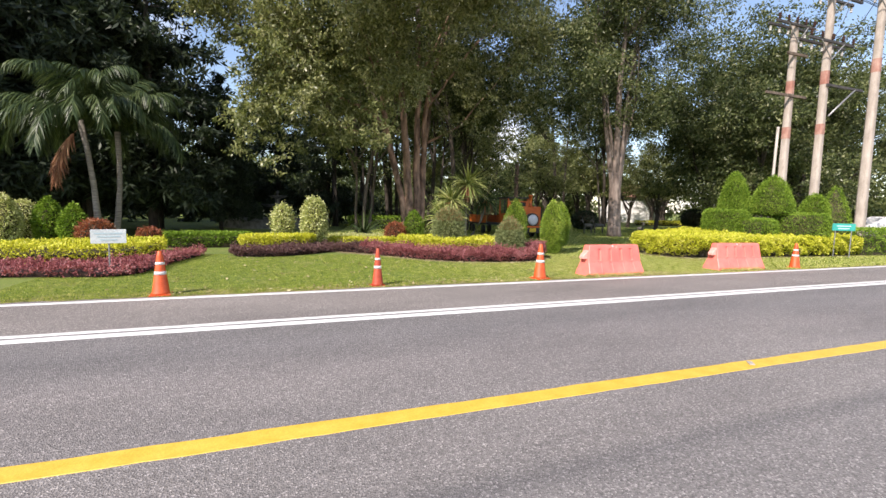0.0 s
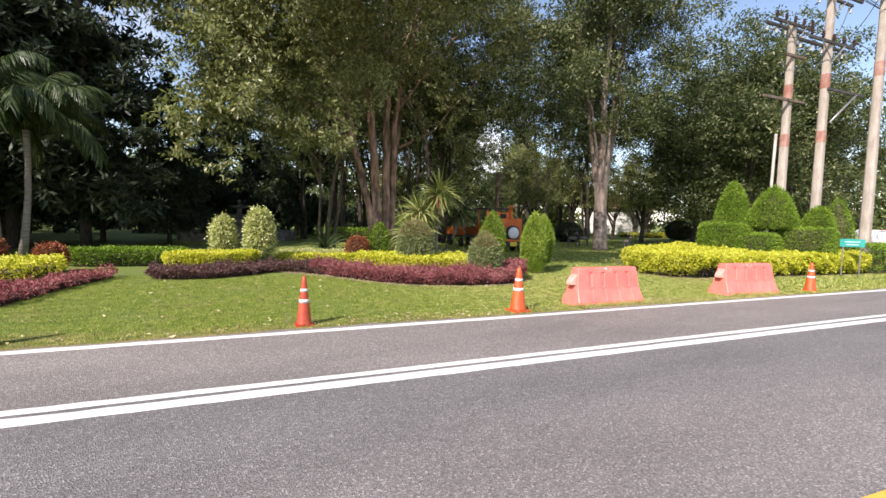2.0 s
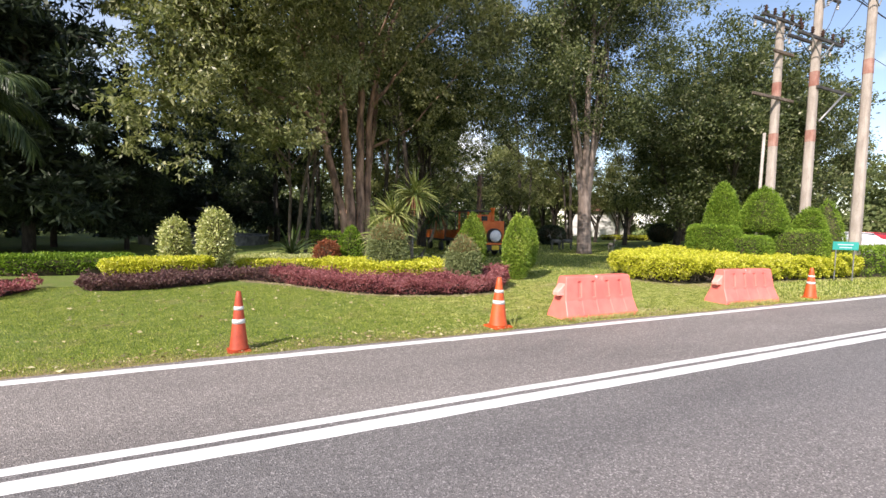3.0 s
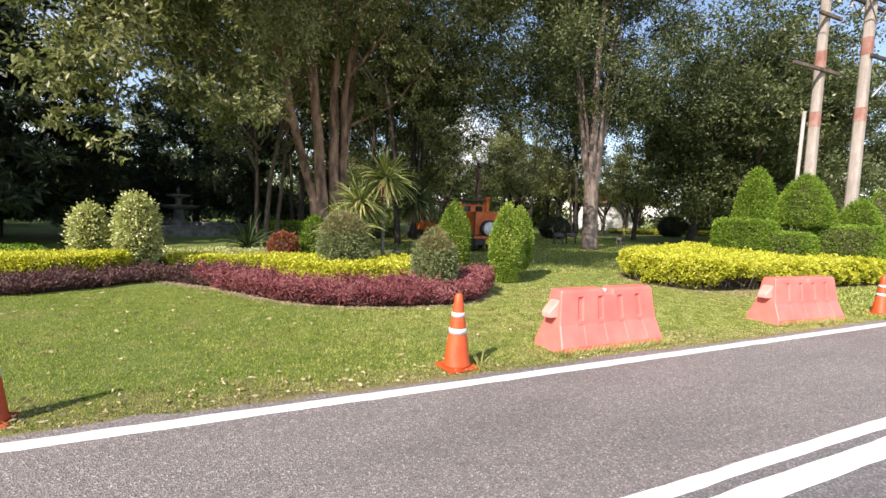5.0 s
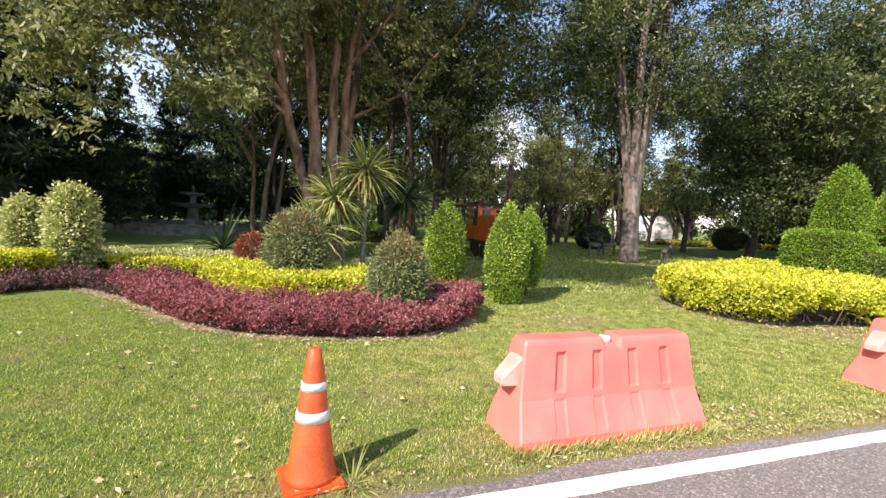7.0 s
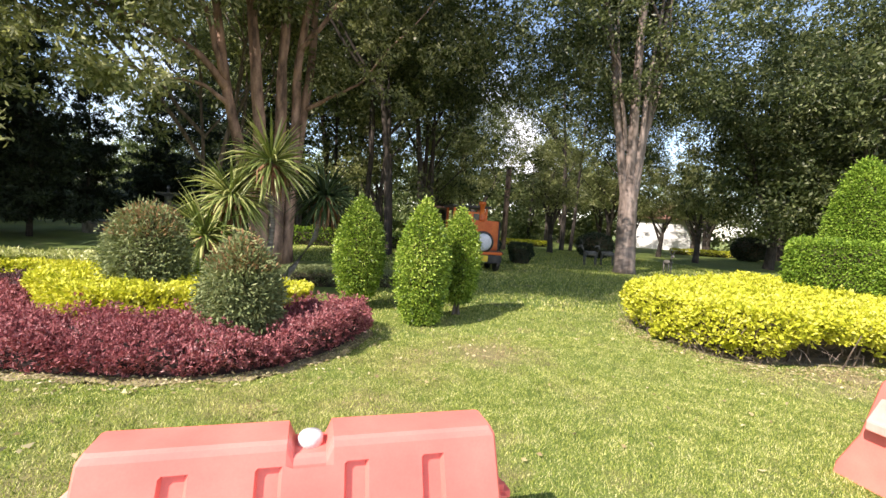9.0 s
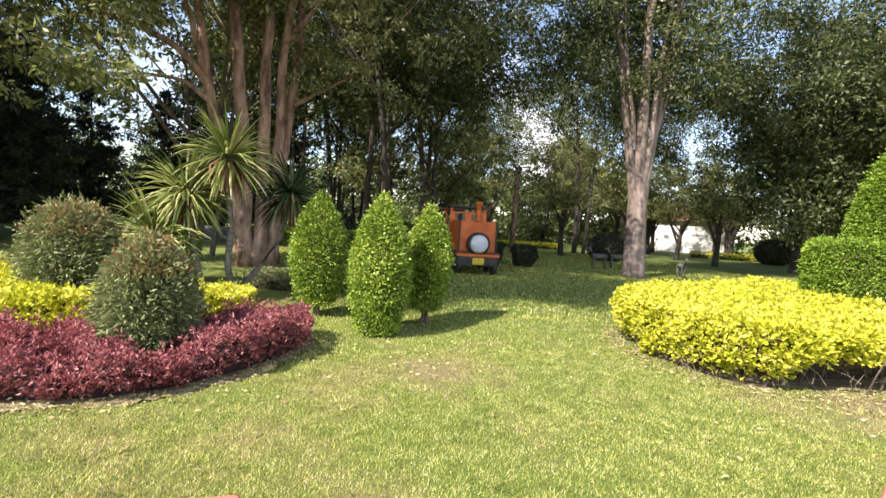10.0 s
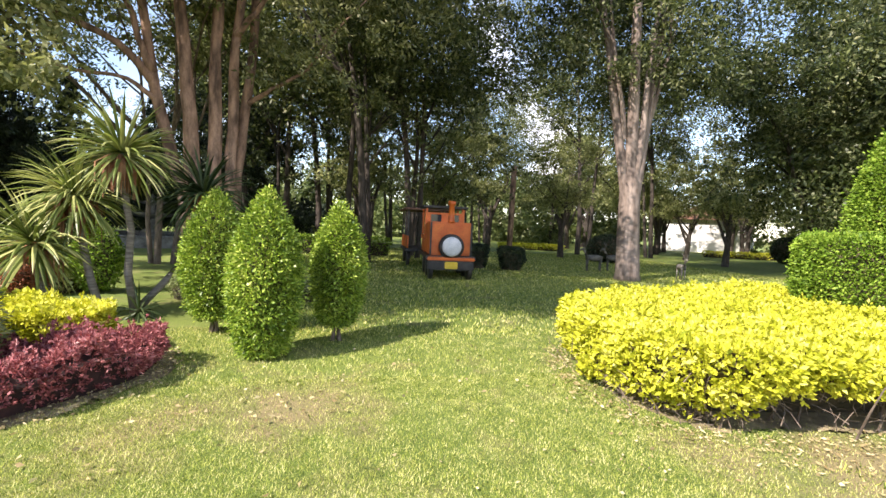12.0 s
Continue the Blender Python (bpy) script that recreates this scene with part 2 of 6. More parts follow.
M = {
    "asphalt": asphalt_material(),
    "lawn": lawn_material(),
    "white_line": worn("white_road_paint", (0.64, 0.63, 0.62), (0.80, 0.79, 0.78), 9, 0.6, 0, 0.25, 55, None, 0.82),
    "yellow_line": worn("yellow_road_paint", (0.62, 0.39, 0.045), (0.72, 0.48, 0.075), 7, 0.6, 0, 0.25, 60, None, 0.82),
    "grass": leafy("grass_blades", [(0.0, (0.035, 0.07, 0.012)), (0.36, (0.21, 0.285, 0.044)), (0.66, (0.54, 0.56, 0.135)), (1.0, (0.92, 0.83, 0.44))], 0.65, 0.3, 5.0, (0.95, 1.0, 0.6), 0.1, 0.92),
    "green_grass": leafy("deep_green_grass_blades", [(0.0, (0.022, 0.060, 0.007)), (0.36, (0.145, 0.225, 0.018)), (0.66, (0.34, 0.41, 0.045)), (1.0, (0.72, 0.65, 0.24))], 0.65, 0.3, 5.0, (0.95, 1.0, 0.6), 0.1, 0.92),
    "grass_tuft": leafy("pale_grass_tuft", [(0.0, (0.20, 0.24, 0.06)), (0.5, (0.42, 0.44, 0.14)), (1.0, (0.66, 0.62, 0.30))], 0.5, 0.3, 2.0),
    "yellow_leaf": leafy("golden_leaves", [(0.0, (0.24, 0.29, 0.02)), (0.35, (0.52, 0.53, 0.04)), (0.7, (0.71, 0.69, 0.085)), (1.0, (0.85, 0.82, 0.26))], 0.6, 0.28, 2.5, (1, 1, 0.6), 0.15),
    "red_leaf": leafy("crimson_leaves", [(0.0, (0.10, 0.032, 0.034)), (0.45, (0.33, 0.108, 0.112)), (0.8, (0.50, 0.21, 0.21)), (1.0, (0.60, 0.36, 0.34))], 0.7, 0.22, 2.2, (1, 0.6, 0.6), 0.12),
    "plum_leaf": leafy("plum_leaves", [(0.0, (0.07, 0.04, 0.04)), (0.5, (0.15, 0.07, 0.07)), (1.0, (0.24, 0.17, 0.13))], 0.55, 0.2, 2.2, (1, 0.7, 0.6)),
    "topiary_leaf": leafy("clipped_bright_leaves", [(0.0, (0.04, 0.085, 0.010)), (0.4, (0.175, 0.285, 0.03)), (0.75, (0.39, 0.50, 0.07)), (1.0, (0.66, 0.70, 0.20))], 0.42, 0.22, 2.0, (0.95, 1, 0.6), 0.4),
    "box_leaf": leafy("box_hedge_leaves", [(0.0, (0.05, 0.10, 0.012)), (0.5, (0.165, 0.28, 0.03)), (1.0, (0.38, 0.50, 0.08))], 0.45, 0.25, 1.8, (0.95, 1, 0.6), 0.15),
    "olive_leaf": leafy("olive_shrub_leaves", [(0.0, (0.10, 0.13, 0.05)), (0.45, (0.21, 0.25, 0.10)), (1.0, (0.33, 0.345, 0.16))], 0.65, 0.2, 2.0),
    "rust_leaf": leafy("rusty_new_leaves", [(0.0, (0.16, 0.05, 0.025)), (0.5, (0.34, 0.10, 0.05)), (1.0, (0.42, 0.22, 0.10))], 0.5, 0.25, 2.0),
    "rust_tip": leafy("brown_new_growth", [(0.0, (0.20, 0.12, 0.06)), (0.5, (0.35, 0.20, 0.095)), (1.0, (0.44, 0.30, 0.15))], 0.65, 0.25, 2.0),
    "cream_leaf": leafy("variegated_cream_leaves", [(0.0, (0.15, 0.20, 0.04)), (0.45, (0.47, 0.50, 0.17)), (0.8, (0.73, 0.72, 0.37)), (1.0, (0.84, 0.83, 0.55))], 0.45, 0.22, 3.0),
    "tree_leaf": leafy("broad_tree_leaves", [(0.0, (0.022, 0.034, 0.012)), (0.45, (0.074, 0.098, 0.034)), (0.8, (0.20, 0.225, 0.095)), (1.0, (0.44, 0.43, 0.26))], 0.38, 0.38, 0.6, (0.95, 1.0, 0.6), 0.3),
    "tree_leaf_light": leafy("light_tree_leaves", [(0.0, (0.055, 0.072, 0.026)), (0.45, (0.18, 0.20, 0.075)), (0.8, (0.37, 0.375, 0.18)), (1.0, (0.60, 0.57, 0.35))], 0.36, 0.44, 0.35, (0.95, 1.0, 0.65), 0.45),
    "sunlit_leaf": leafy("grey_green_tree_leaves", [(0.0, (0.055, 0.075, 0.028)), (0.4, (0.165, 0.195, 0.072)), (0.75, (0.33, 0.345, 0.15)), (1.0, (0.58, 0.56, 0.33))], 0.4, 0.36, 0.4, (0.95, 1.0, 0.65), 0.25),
    "pale_olive_leaf": leafy("pale_olive_tree_leaves", [(0.0, (0.085, 0.105, 0.035)), (0.4, (0.21, 0.235, 0.085)), (0.75, (0.38, 0.39, 0.17)), (1.0, (0.58, 0.56, 0.32))], 0.42, 0.4, 0.4, (0.95, 1.0, 0.65), 0.25),
    "tree_leaf_dark": leafy("dark_conifer_and_shade_leaves", [(0.0, (0.014, 0.024, 0.014)), (0.6, (0.038, 0.056, 0.030)), (1.0, (0.085, 0.11, 0.06))], 0.5, 0.2, 0.4),
    "far_leaf": leafy("far_wood_leaves", [(0.0, (0.06, 0.09, 0.03)), (0.5, (0.14, 0.18, 0.06)), (1.0, (0.27, 0.29, 0.12))], 0.55, 0.28, 0.12),
    "palm_leaf": leafy("palm_leaflets", [(0.0, (0.018, 0.034, 0.012)), (0.5, (0.05, 0.08, 0.028)), (1.0, (0.14, 0.175, 0.07))], 0.4, 0.25, 0.8),
    "sword_leaf": leafy("sword_leaves", [(0.0, (0.08, 0.115, 0.03)), (0.4, (0.22, 0.27, 0.07)), (0.75, (0.46, 0.47, 0.17)), (1.0, (0.70, 0.65, 0.34))], 0.38, 0.25, 1.2),
    "dead_leaf": leafy("dry_brown_leaves", [(0.0, (0.14, 0.055, 0.03)), (0.5, (0.29, 0.125, 0.068)), (1.0, (0.42, 0.26, 0.14))], 0.7, 0.2, 2.0),
    "litter": leafy("fallen_leaves", [(0.0, (0.22, 0.15, 0.07)), (0.5, (0.44, 0.36, 0.18)), (1.0, (0.70, 0.63, 0.40))], 0.6, 0.15, 3.0),
    # twig colours for solid cores, darkened to stand for shade behind the leaves
    "twig": worn("shaded_twig_inside", (0.028, 0.026, 0.012), (0.12, 0.09, 0.05), 9, 0.9, 0, 0.4, 70),
    "shaded_red_twig": worn("shaded_red_inside", (0.022, 0.010, 0.010), (0.06, 0.026, 0.024), 9, 0.9, 0, 0.4, 70),
    "bark": worn("grey_brown_bark", (0.10, 0.075, 0.055), (0.26, 0.20, 0.155), 3.0, 0.85, 0, 0.6, 30, (5, 5, 1)),
    "pale_bark": worn("pale_pinkish_bark", (0.15, 0.11, 0.088), (0.38, 0.30, 0.255), 1.6, 0.8, 0, 0.5, 25, (4, 4, 0.8)),
    "red_bark": worn("reddish_paper_bark", (0.11, 0.065, 0.045), (0.56, 0.35, 0.25), 2.4, 0.8, 0, 0.6, 25, (2.2, 2.2, 0.7)),
    "dark_bark": worn("dark_bark", (0.035, 0.028, 0.022), (0.10, 0.08, 0.065), 3, 0.9, 0, 0.5, 30, (5, 5, 1)),
    "palm_bark": worn("ringed_palm_bark", (0.17, 0.145, 0.12), (0.36, 0.32, 0.27), 4, 0.85, 0, 0.5, 30, (1, 1, 8)),
    "cone_orange": worn("orange_cone_rubber", (0.62, 0.085, 0.018), (0.78, 0.13, 0.03), 7, 0.5, 0, 0.06, 80),
    "cone_red": worn("faded_red_cone_rubber", (0.42, 0.055, 0.022), (0.56, 0.09, 0.035), 7, 0.55, 0, 0.06, 80),
    "cone_band": worn("reflective_white_band", (0.66, 0.66, 0.64), (0.85, 0.85, 0.82), 12, 0.4, 0, 0.05, 80),
    "barrier": worn("faded_red_plastic", (0.82, 0.17, 0.14), (0.88, 0.23, 0.185), 3, 0.45, 0, 0.03, 90, None, 0.93),
    "barrier_pale": worn("sunlit_pink_plastic", (0.82, 0.30, 0.25), (0.87, 0.42, 0.36), 6, 0.5, 0, 0.03, 90, None, 0.93),
    "cap": worn("white_plastic_cap", (0.72, 0.72, 0.7), (0.85, 0.85, 0.83), 12, 0.4),
    "concrete": worn("weathered_concrete", (0.36, 0.33, 0.29), (0.55, 0.51, 0.46), 3, 0.85, 0, 0.3, 45),
    "pole": worn("pale_concrete_pole", (0.36, 0.305, 0.255), (0.55, 0.48, 0.415), 2.2, 0.85, 0, 0.25, 45, (2, 2, 0.7)),
    "pole_red": worn("faded_red_pole_paint", (0.34, 0.15, 0.11), (0.48, 0.29, 0.23), 5, 0.75, 0, 0.15, 45),
    "steel": worn("galvanised_steel", (0.30, 0.30, 0.30), (0.45, 0.45, 0.44), 6, 0.45, 0.6, 0.05, 60),
    "dark_steel": worn("dark_weathered_steel", (0.05, 0.045, 0.045), (0.12, 0.11, 0.10), 6, 0.6, 0.3, 0.1, 60),
    "white_porcelain": worn("white_glazed_porcelain", (0.62, 0.60, 0.58), (0.80, 0.79, 0.77), 8, 0.2),
    "porcelain": worn("brown_porcelain", (0.05, 0.025, 0.02), (0.09, 0.05, 0.04), 8, 0.25),
    "cable": worn("black_cable", (0.02, 0.02, 0.02), (0.04, 0.04, 0.04), 8, 0.6, 0, 0),
    "sign_white": worn("white_sign_face", (0.72, 0.76, 0.78), (0.84, 0.87, 0.88), 3, 0.45, 0, 0.03, 50),
    "sign_bar": worn("pale_blue_sign_ink", (0.56, 0.70, 0.76), (0.64, 0.76, 0.80), 5, 0.5, 0, 0),
    "teal": worn("teal_sign_face", (0.01, 0.30, 0.26), (0.03, 0.42, 0.36), 5, 0.45, 0, 0.03, 50),
    "loco_orange": worn("orange_paint", (0.62, 0.11, 0.015), (0.80, 0.19, 0.03), 3, 0.45, 0, 0.08, 45),
    "loco_black": worn("black_paint", (0.018, 0.016, 0.016), (0.05, 0.045, 0.04), 4, 0.5, 0, 0.08, 45),
    "loco_white": worn("white_disc_paint", (0.62, 0.62, 0.64), (0.80, 0.80, 0.82), 4, 0.45, 0, 0.05, 45),
    "loco_yellow": worn("yellow_plate_paint", (0.66, 0.45, 0.03), (0.80, 0.58, 0.06), 5, 0.45),
    "statue": worn("weathered_statue_cement", (0.09, 0.085, 0.075), (0.22, 0.20, 0.17), 5, 0.85, 0, 0.3, 45),
    "stone": worn("damp_grey_stone", (0.11, 0.11, 0.105), (0.34, 0.34, 0.33), 3, 0.7, 0, 0.3, 40),
    "water": worn("basin_water", (0.03, 0.045, 0.05), (0.06, 0.08, 0.085), 3, 0.08, 0, 0.1, 8),
    "wall_white": worn("white_wall_paint", (0.70, 0.69, 0.67), (0.84, 0.83, 0.81), 1.2, 0.8, 0, 0.05, 30),
    "roof": worn("brown_roof_tiles", (0.17, 0.08, 0.055), (0.28, 0.14, 0.095), 3, 0.8, 0, 0.2, 25),
    "glass_dark": worn("dark_window_glass", (0.015, 0.02, 0.025), (0.03, 0.04, 0.05), 2, 0.08, 0, 0),
    "car_white": worn("white_car_paint", (0.74, 0.74, 0.74), (0.82, 0.82, 0.82), 2, 0.2, 0, 0),
    "car_red": worn("red_car_paint", (0.42, 0.02, 0.03), (0.50, 0.03, 0.04), 2, 0.25, 0, 0),
    "tyre": worn("tyre_rubber", (0.015, 0.015, 0.015), (0.03, 0.03, 0.03), 8, 0.8),
    "soil": worn("dry_bed_soil", (0.18, 0.14, 0.08), (0.40, 0.33, 0.20), 5, 0.95, 0, 0.6, 50),
}


# ---- builders ----
def fast_mesh(name, verts, faces):
    """A mesh from an (n, 3) array and an (m, k) array of corners."""
    verts, faces = np.asarray(verts, np.float32), np.asarray(faces, np.int32)
    me = bpy.data.meshes.new(name)
    k = faces.shape[1]
    me.vertices.add(len(verts))
    me.vertices.foreach_set("co", verts.ravel())
    me.loops.add(faces.size)
    me.loops.foreach_set("vertex_index", faces.ravel())
    me.polygons.add(len(faces))
    me.polygons.foreach_set("loop_start", np.arange(0, faces.size, k, dtype=np.int32))
    me.update(calc_edges=True)
    return me


def thing(name, place=(0, 0, 0), turn=0.0, label="", category="", group="", kind=""):
    ob = new(name)
    ob.empty_display_size = 0.2
    ob.matrix_basis = pose(*place, 0, 0, turn)
    return tagged(ob, label, category, group, kind)


def part(name, data, material, parent, label="", smooth=False):
    """One mesh object under a thing or part, from a bmesh, a mesh or a Geo."""
    if isinstance(data, bmesh.types.BMesh):
        me = bpy.data.meshes.new(name)
        data.normal_update()
        data.to_mesh(me)
        data.free()
    elif isinstance(data, Geo):
        me = data.mesh(name)
    else:
        me = data
    if smooth:
        me.polygons.foreach_set("use_smooth", np.ones(len(me.polygons), bool))
    me.materials.clear()
    me.materials.append(material)
    ob = new(name, me)
    ob.parent = parent
    if label:
        ob["label"] = label
    return ob


def solo(name, data, material, label, category, kind="", group="", place=(0, 0, 0), turn=0.0, smooth=False):
    """A thing of one mesh."""
    ob = part(name, data, material, None, "", smooth)
    ob.matrix_basis = pose(*place, 0, 0, turn)
    return tagged(ob, label, category, group, kind)


class Geo:
    """Collects corners and faces."""
    def __init__(self):
        self.v, self.f = [], []

    def add(self, verts, faces):
        k = len(self.v)
        self.v += [tuple(p) for p in verts]
        self.f += [tuple(i + k for i in f) for f in faces]
        return self

    def mesh(self, name):
        me = bpy.data.meshes.new(name)
        me.from_pydata(self.v, [], self.f)
        me.update()
        return me

    def tube(self, pts, radii, sides=8, caps=True):
        pts = [Vector(p) for p in pts]
        rings, up = [], Vector((0.31, 0.17, 0.94))
        for i, p in enumerate(pts):
            d = (pts[min(i + 1, len(pts) - 1)] - pts[max(i - 1, 0)]).normalized()
            if abs(d.dot(up)) > 0.97:
                up = Vector((0.9, 0.1, 0.2))
            a = d.cross(up).normalized()
            b = d.cross(a)
            rings.append([p + (a * math.cos(2 * math.pi * j / sides) + b * math.sin(2 * math.pi * j / sides)) * radii[i] for j in range(sides)])
        faces = []
        for i in range(len(pts) - 1):
            for j in range(sides):
                k = (j + 1) % sides
                faces.append((i * sides + j, i * sides + k, (i + 1) * sides + k, (i + 1) * sides + j))
        if caps:
            faces += [tuple(range(sides))[::-1], tuple(range((len(pts) - 1) * sides, len(pts) * sides))]
        return self.add([p for r in rings for p in r], faces)

    def lathe(self, profile, sides=24, centre=(0, 0), square=0.0):
        vs, fs = [], []
        for r, z in profile:
            for j in range(sides):
                a = 2 * math.pi * j / sides
                c, s2 = math.cos(a), math.sin(a)
                k = 1.0
                if square:
                    k = 1.0 / max(abs(c), abs(s2)) * square + (1 - square)
                vs.append((centre[0] + r * k * c, centre[1] + r * k * s2, z))
        for i in range(len(profile) - 1):
            for j in range(sides):
                k = (j + 1) % sides
                fs.append((i * sides + j, i * sides + k, (i + 1) * sides + k, (i + 1) * sides + j))
        fs += [tuple(range(sides))[::-1], tuple(range((len(profile) - 1) * sides, len(profile) * sides))]
        return self.add(vs, fs)


def box(size, at=(0, 0, 0), bevel=0.0, seg=2, m=None):
    bm = bmesh.new()
    bmesh.ops.create_cube(bm, size=1.0, matrix=Matrix.Translation(at) @ (m or Matrix()) @ Matrix.Diagonal((*size, 1)))
    if bevel:
        bmesh.ops.bevel(bm, geom=list(bm.edges), offset=bevel, segments=seg, affect="EDGES")
    return bm


def rod(a, b, r, sides=8):
    return Geo().tube([a, b], [r, r], sides)


def leaf_mesh(name, pos, nrm, length, width, rng, spread=0.8, droop=0.0, fold=0.18):
    """Folded leaf blades, one island each, about the given places and directions."""
    n = len(pos)
    d = nrm + rng.normal(0, spread, (n, 3))
    d[:, 2] -= droop
    d /= np.linalg.norm(d, axis=1, keepdims=True) + 1e-9
    r = rng.normal(0, 1, (n, 3))
    s = np.cross(d, r)
    s /= np.linalg.norm(s, axis=1, keepdims=True) + 1e-9
    u = np.cross(s, d)
    ln = (length * rng.uniform(0.6, 1.3, n))[:, None]
    wd = (width * rng.uniform(0.7, 1.25, n))[:, None]
    v = np.empty((n, 4, 3), np.float32)
    v[:, 0] = pos
    v[:, 1] = pos + d * ln * 0.5 + s * wd * 0.5 + u * wd * fold
    v[:, 2] = pos + d * ln
    v[:, 3] = pos + d * ln * 0.5 - s * wd * 0.5 + u * wd * fold
    return fast_mesh(name, v.reshape(-1, 3), np.arange(n * 4).reshape(n, 4))


def unit(a):
    return a / (np.linalg.norm(a, axis=1, keepdims=True) + 1e-9)


def inside(poly, x, y):
    ok = np.zeros(len(x), bool)
    for (x1, y1), (x2, y2) in zip(poly, poly[1:] + poly[:1]):
        hit = ((y1 > y) != (y2 > y)) & (x < (x2 - x1) * (y - y1) / (y2 - y1 + 1e-12) + x1)
        ok ^= hit
    return ok


def smooth_poly(poly, times=2):
    for _ in range(times):
        out = []
        for a, b in zip(poly, poly[1:] + poly[:1]):
            out += [(a[0] * 0.75 + b[0] * 0.25, a[1] * 0.75 + b[1] * 0.25), (a[0] * 0.25 + b[0] * 0.75, a[1] * 0.25 + b[1] * 0.75)]
        poly = out
    return poly


def lumps(x, y, k=1.7, seed=0.0):
    return (np.sin(x * k * 2.1 + seed) * np.cos(y * k * 1.7 - seed) + np.sin(x * k * 4.7 + 1.3 * seed + y * k * 3.1) * 0.6) * 0.5


def inset(poly, d):
    c = len(poly)
    area = sum(a[0] * b[1] - b[0] * a[1] for a, b in zip(poly, poly[1:] + poly[:1]))
    sgn = 1 if area > 0 else -1
    out = []
    for i, p in enumerate(poly):
        a, b = Vector(poly[i - 1]), Vector(poly[(i + 1) % c])
        t = (b - a).normalized()
        out.append((p[0] - t.y * sgn * d, p[1] + t.x * sgn * d))
    return out


def bed(name, poly, height, mats, leaf, count, label, category, seed, bottom=0.02, rough_top=0.05, tilt=None, up=0.5, place_z=0.0, shoots=0.05, rosette=1, bare=None, spread=0.55, deep=0.035):
    """A clipped mass of planting over a plan outline: a twiggy core coloured dark for inner shade, and a skin of
    leaves.
    """
    rng = np.random.default_rng(seed)
    poly = smooth_poly(poly)
    zf = lambda x, y: height + (tilt(x, y) if tilt else 0) + rough_top * (0.7 * lumps(x, y, 1.7, seed) + 0.5 * lumps(x, y, 5.3, seed + 1))
    top = thing(name, (0, 0, place_z), 0, label, category)
    # solid core; its dark colour is the shade among the inner stems
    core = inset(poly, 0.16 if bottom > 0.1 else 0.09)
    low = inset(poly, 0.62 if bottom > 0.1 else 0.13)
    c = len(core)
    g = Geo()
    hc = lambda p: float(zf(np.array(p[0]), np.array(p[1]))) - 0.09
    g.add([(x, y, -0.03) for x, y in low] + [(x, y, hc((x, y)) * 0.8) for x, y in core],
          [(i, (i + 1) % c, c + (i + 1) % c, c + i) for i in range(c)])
    part("shaded_stem_core", g, mats[1], top)
    if bottom > 0.1:
        # bare stems under the leaves
        for k in range(120):
            a = rng.integers(0, len(poly))
            (x0, y0), (x1, y1) = poly[a], low[a]
            t = rng.uniform(0.3, 1.0)
            bx, by = x0 + (x1 - x0) * t + rng.normal(0, 0.12), y0 + (y1 - y0) * t + rng.normal(0, 0.08)
            ux, uy = rng.normal(0, 0.08, 2)
            part("bare_stem", Geo().tube([(bx, by, -0.02), (bx + ux, by + uy, 0.22), (bx + ux * 2.2, by + uy * 2.2, 0.46)], [0.010, 0.008, 0.004], 5, False), M["bark"], top)
        g = Geo()
        for k in range(1500):
            a = rng.integers(0, len(poly))
            (x0, y0), (x1, y1) = poly[a], low[a]
            t = rng.uniform(0.12, 0.95)
            bx, by, bz = x0 + (x1 - x0) * t + rng.normal(0, 0.15), y0 + (y1 - y0) * t + rng.normal(0, 0.06), rng.uniform(0.0, 0.4)
            ux, uy, uz = rng.normal(0, 0.11), rng.normal(0, 0.09), rng.uniform(0.0, 0.2)
            g.tube([(bx, by, bz), (bx + ux * 0.5, by + uy * 0.3, bz + uz * 0.6), (bx + ux, by + uy, bz + uz)], [0.0045, 0.0035, 0.0015], 3, False)
        part("twig_tangle", g, M["bark"], top, "tangle of thin dry twigs")
    # flat lid under the leaves, in the same shade-dark colour
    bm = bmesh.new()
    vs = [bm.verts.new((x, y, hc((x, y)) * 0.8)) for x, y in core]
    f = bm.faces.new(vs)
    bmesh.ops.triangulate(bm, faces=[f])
    part("shaded_twig_core", bm, mats[1], top)
    px, py = np.array([p[0] for p in poly]), np.array([p[1] for p in poly])
    seg = np.hypot(np.roll(px, -1) - px, np.roll(py, -1) - py)
    per = seg.sum()
    w = rng.uniform(0, 1, (4000, 2))
    bx0, bx1, by0, by1 = px.min(), px.max(), py.min(), py.max()
    area = inside(poly, bx0 + w[:, 0] * (bx1 - bx0), by0 + w[:, 1] * (by1 - by0)).mean() * (bx1 - bx0) * (by1 - by0)
    ns = int(count * per * height / (per * height + area))
    nt = count - ns
    X, Y = [], []
    while sum(len(a) for a in X) < nt:
        a, b = rng.uniform(bx0, bx1, nt), rng.uniform(by0, by1, nt)
        k = inside(poly, a, b)
        X.append(a[k]), Y.append(b[k])
    x, y = np.concatenate(X)[:nt], np.concatenate(Y)[:nt]
    z = zf(x, y) - rng.gamma(1.2, 0.02, nt) + (lumps(x, y, 9.0, seed) + rng.normal(0, 0.5, nt) > 0.6) * rng.uniform(0, shoots, nt)
    pt = np.stack([x, y, z], 1)
    nrm_t = np.stack([np.zeros(nt), np.zeros(nt), np.ones(nt)], 1) * up
    i = rng.choice(len(seg), ns, p=seg / per)
    t = rng.uniform(0, 1, ns)
    x = px[i] * (1 - t) + np.roll(px, -1)[i] * t
    y = py[i] * (1 - t) + np.roll(py, -1)[i] * t
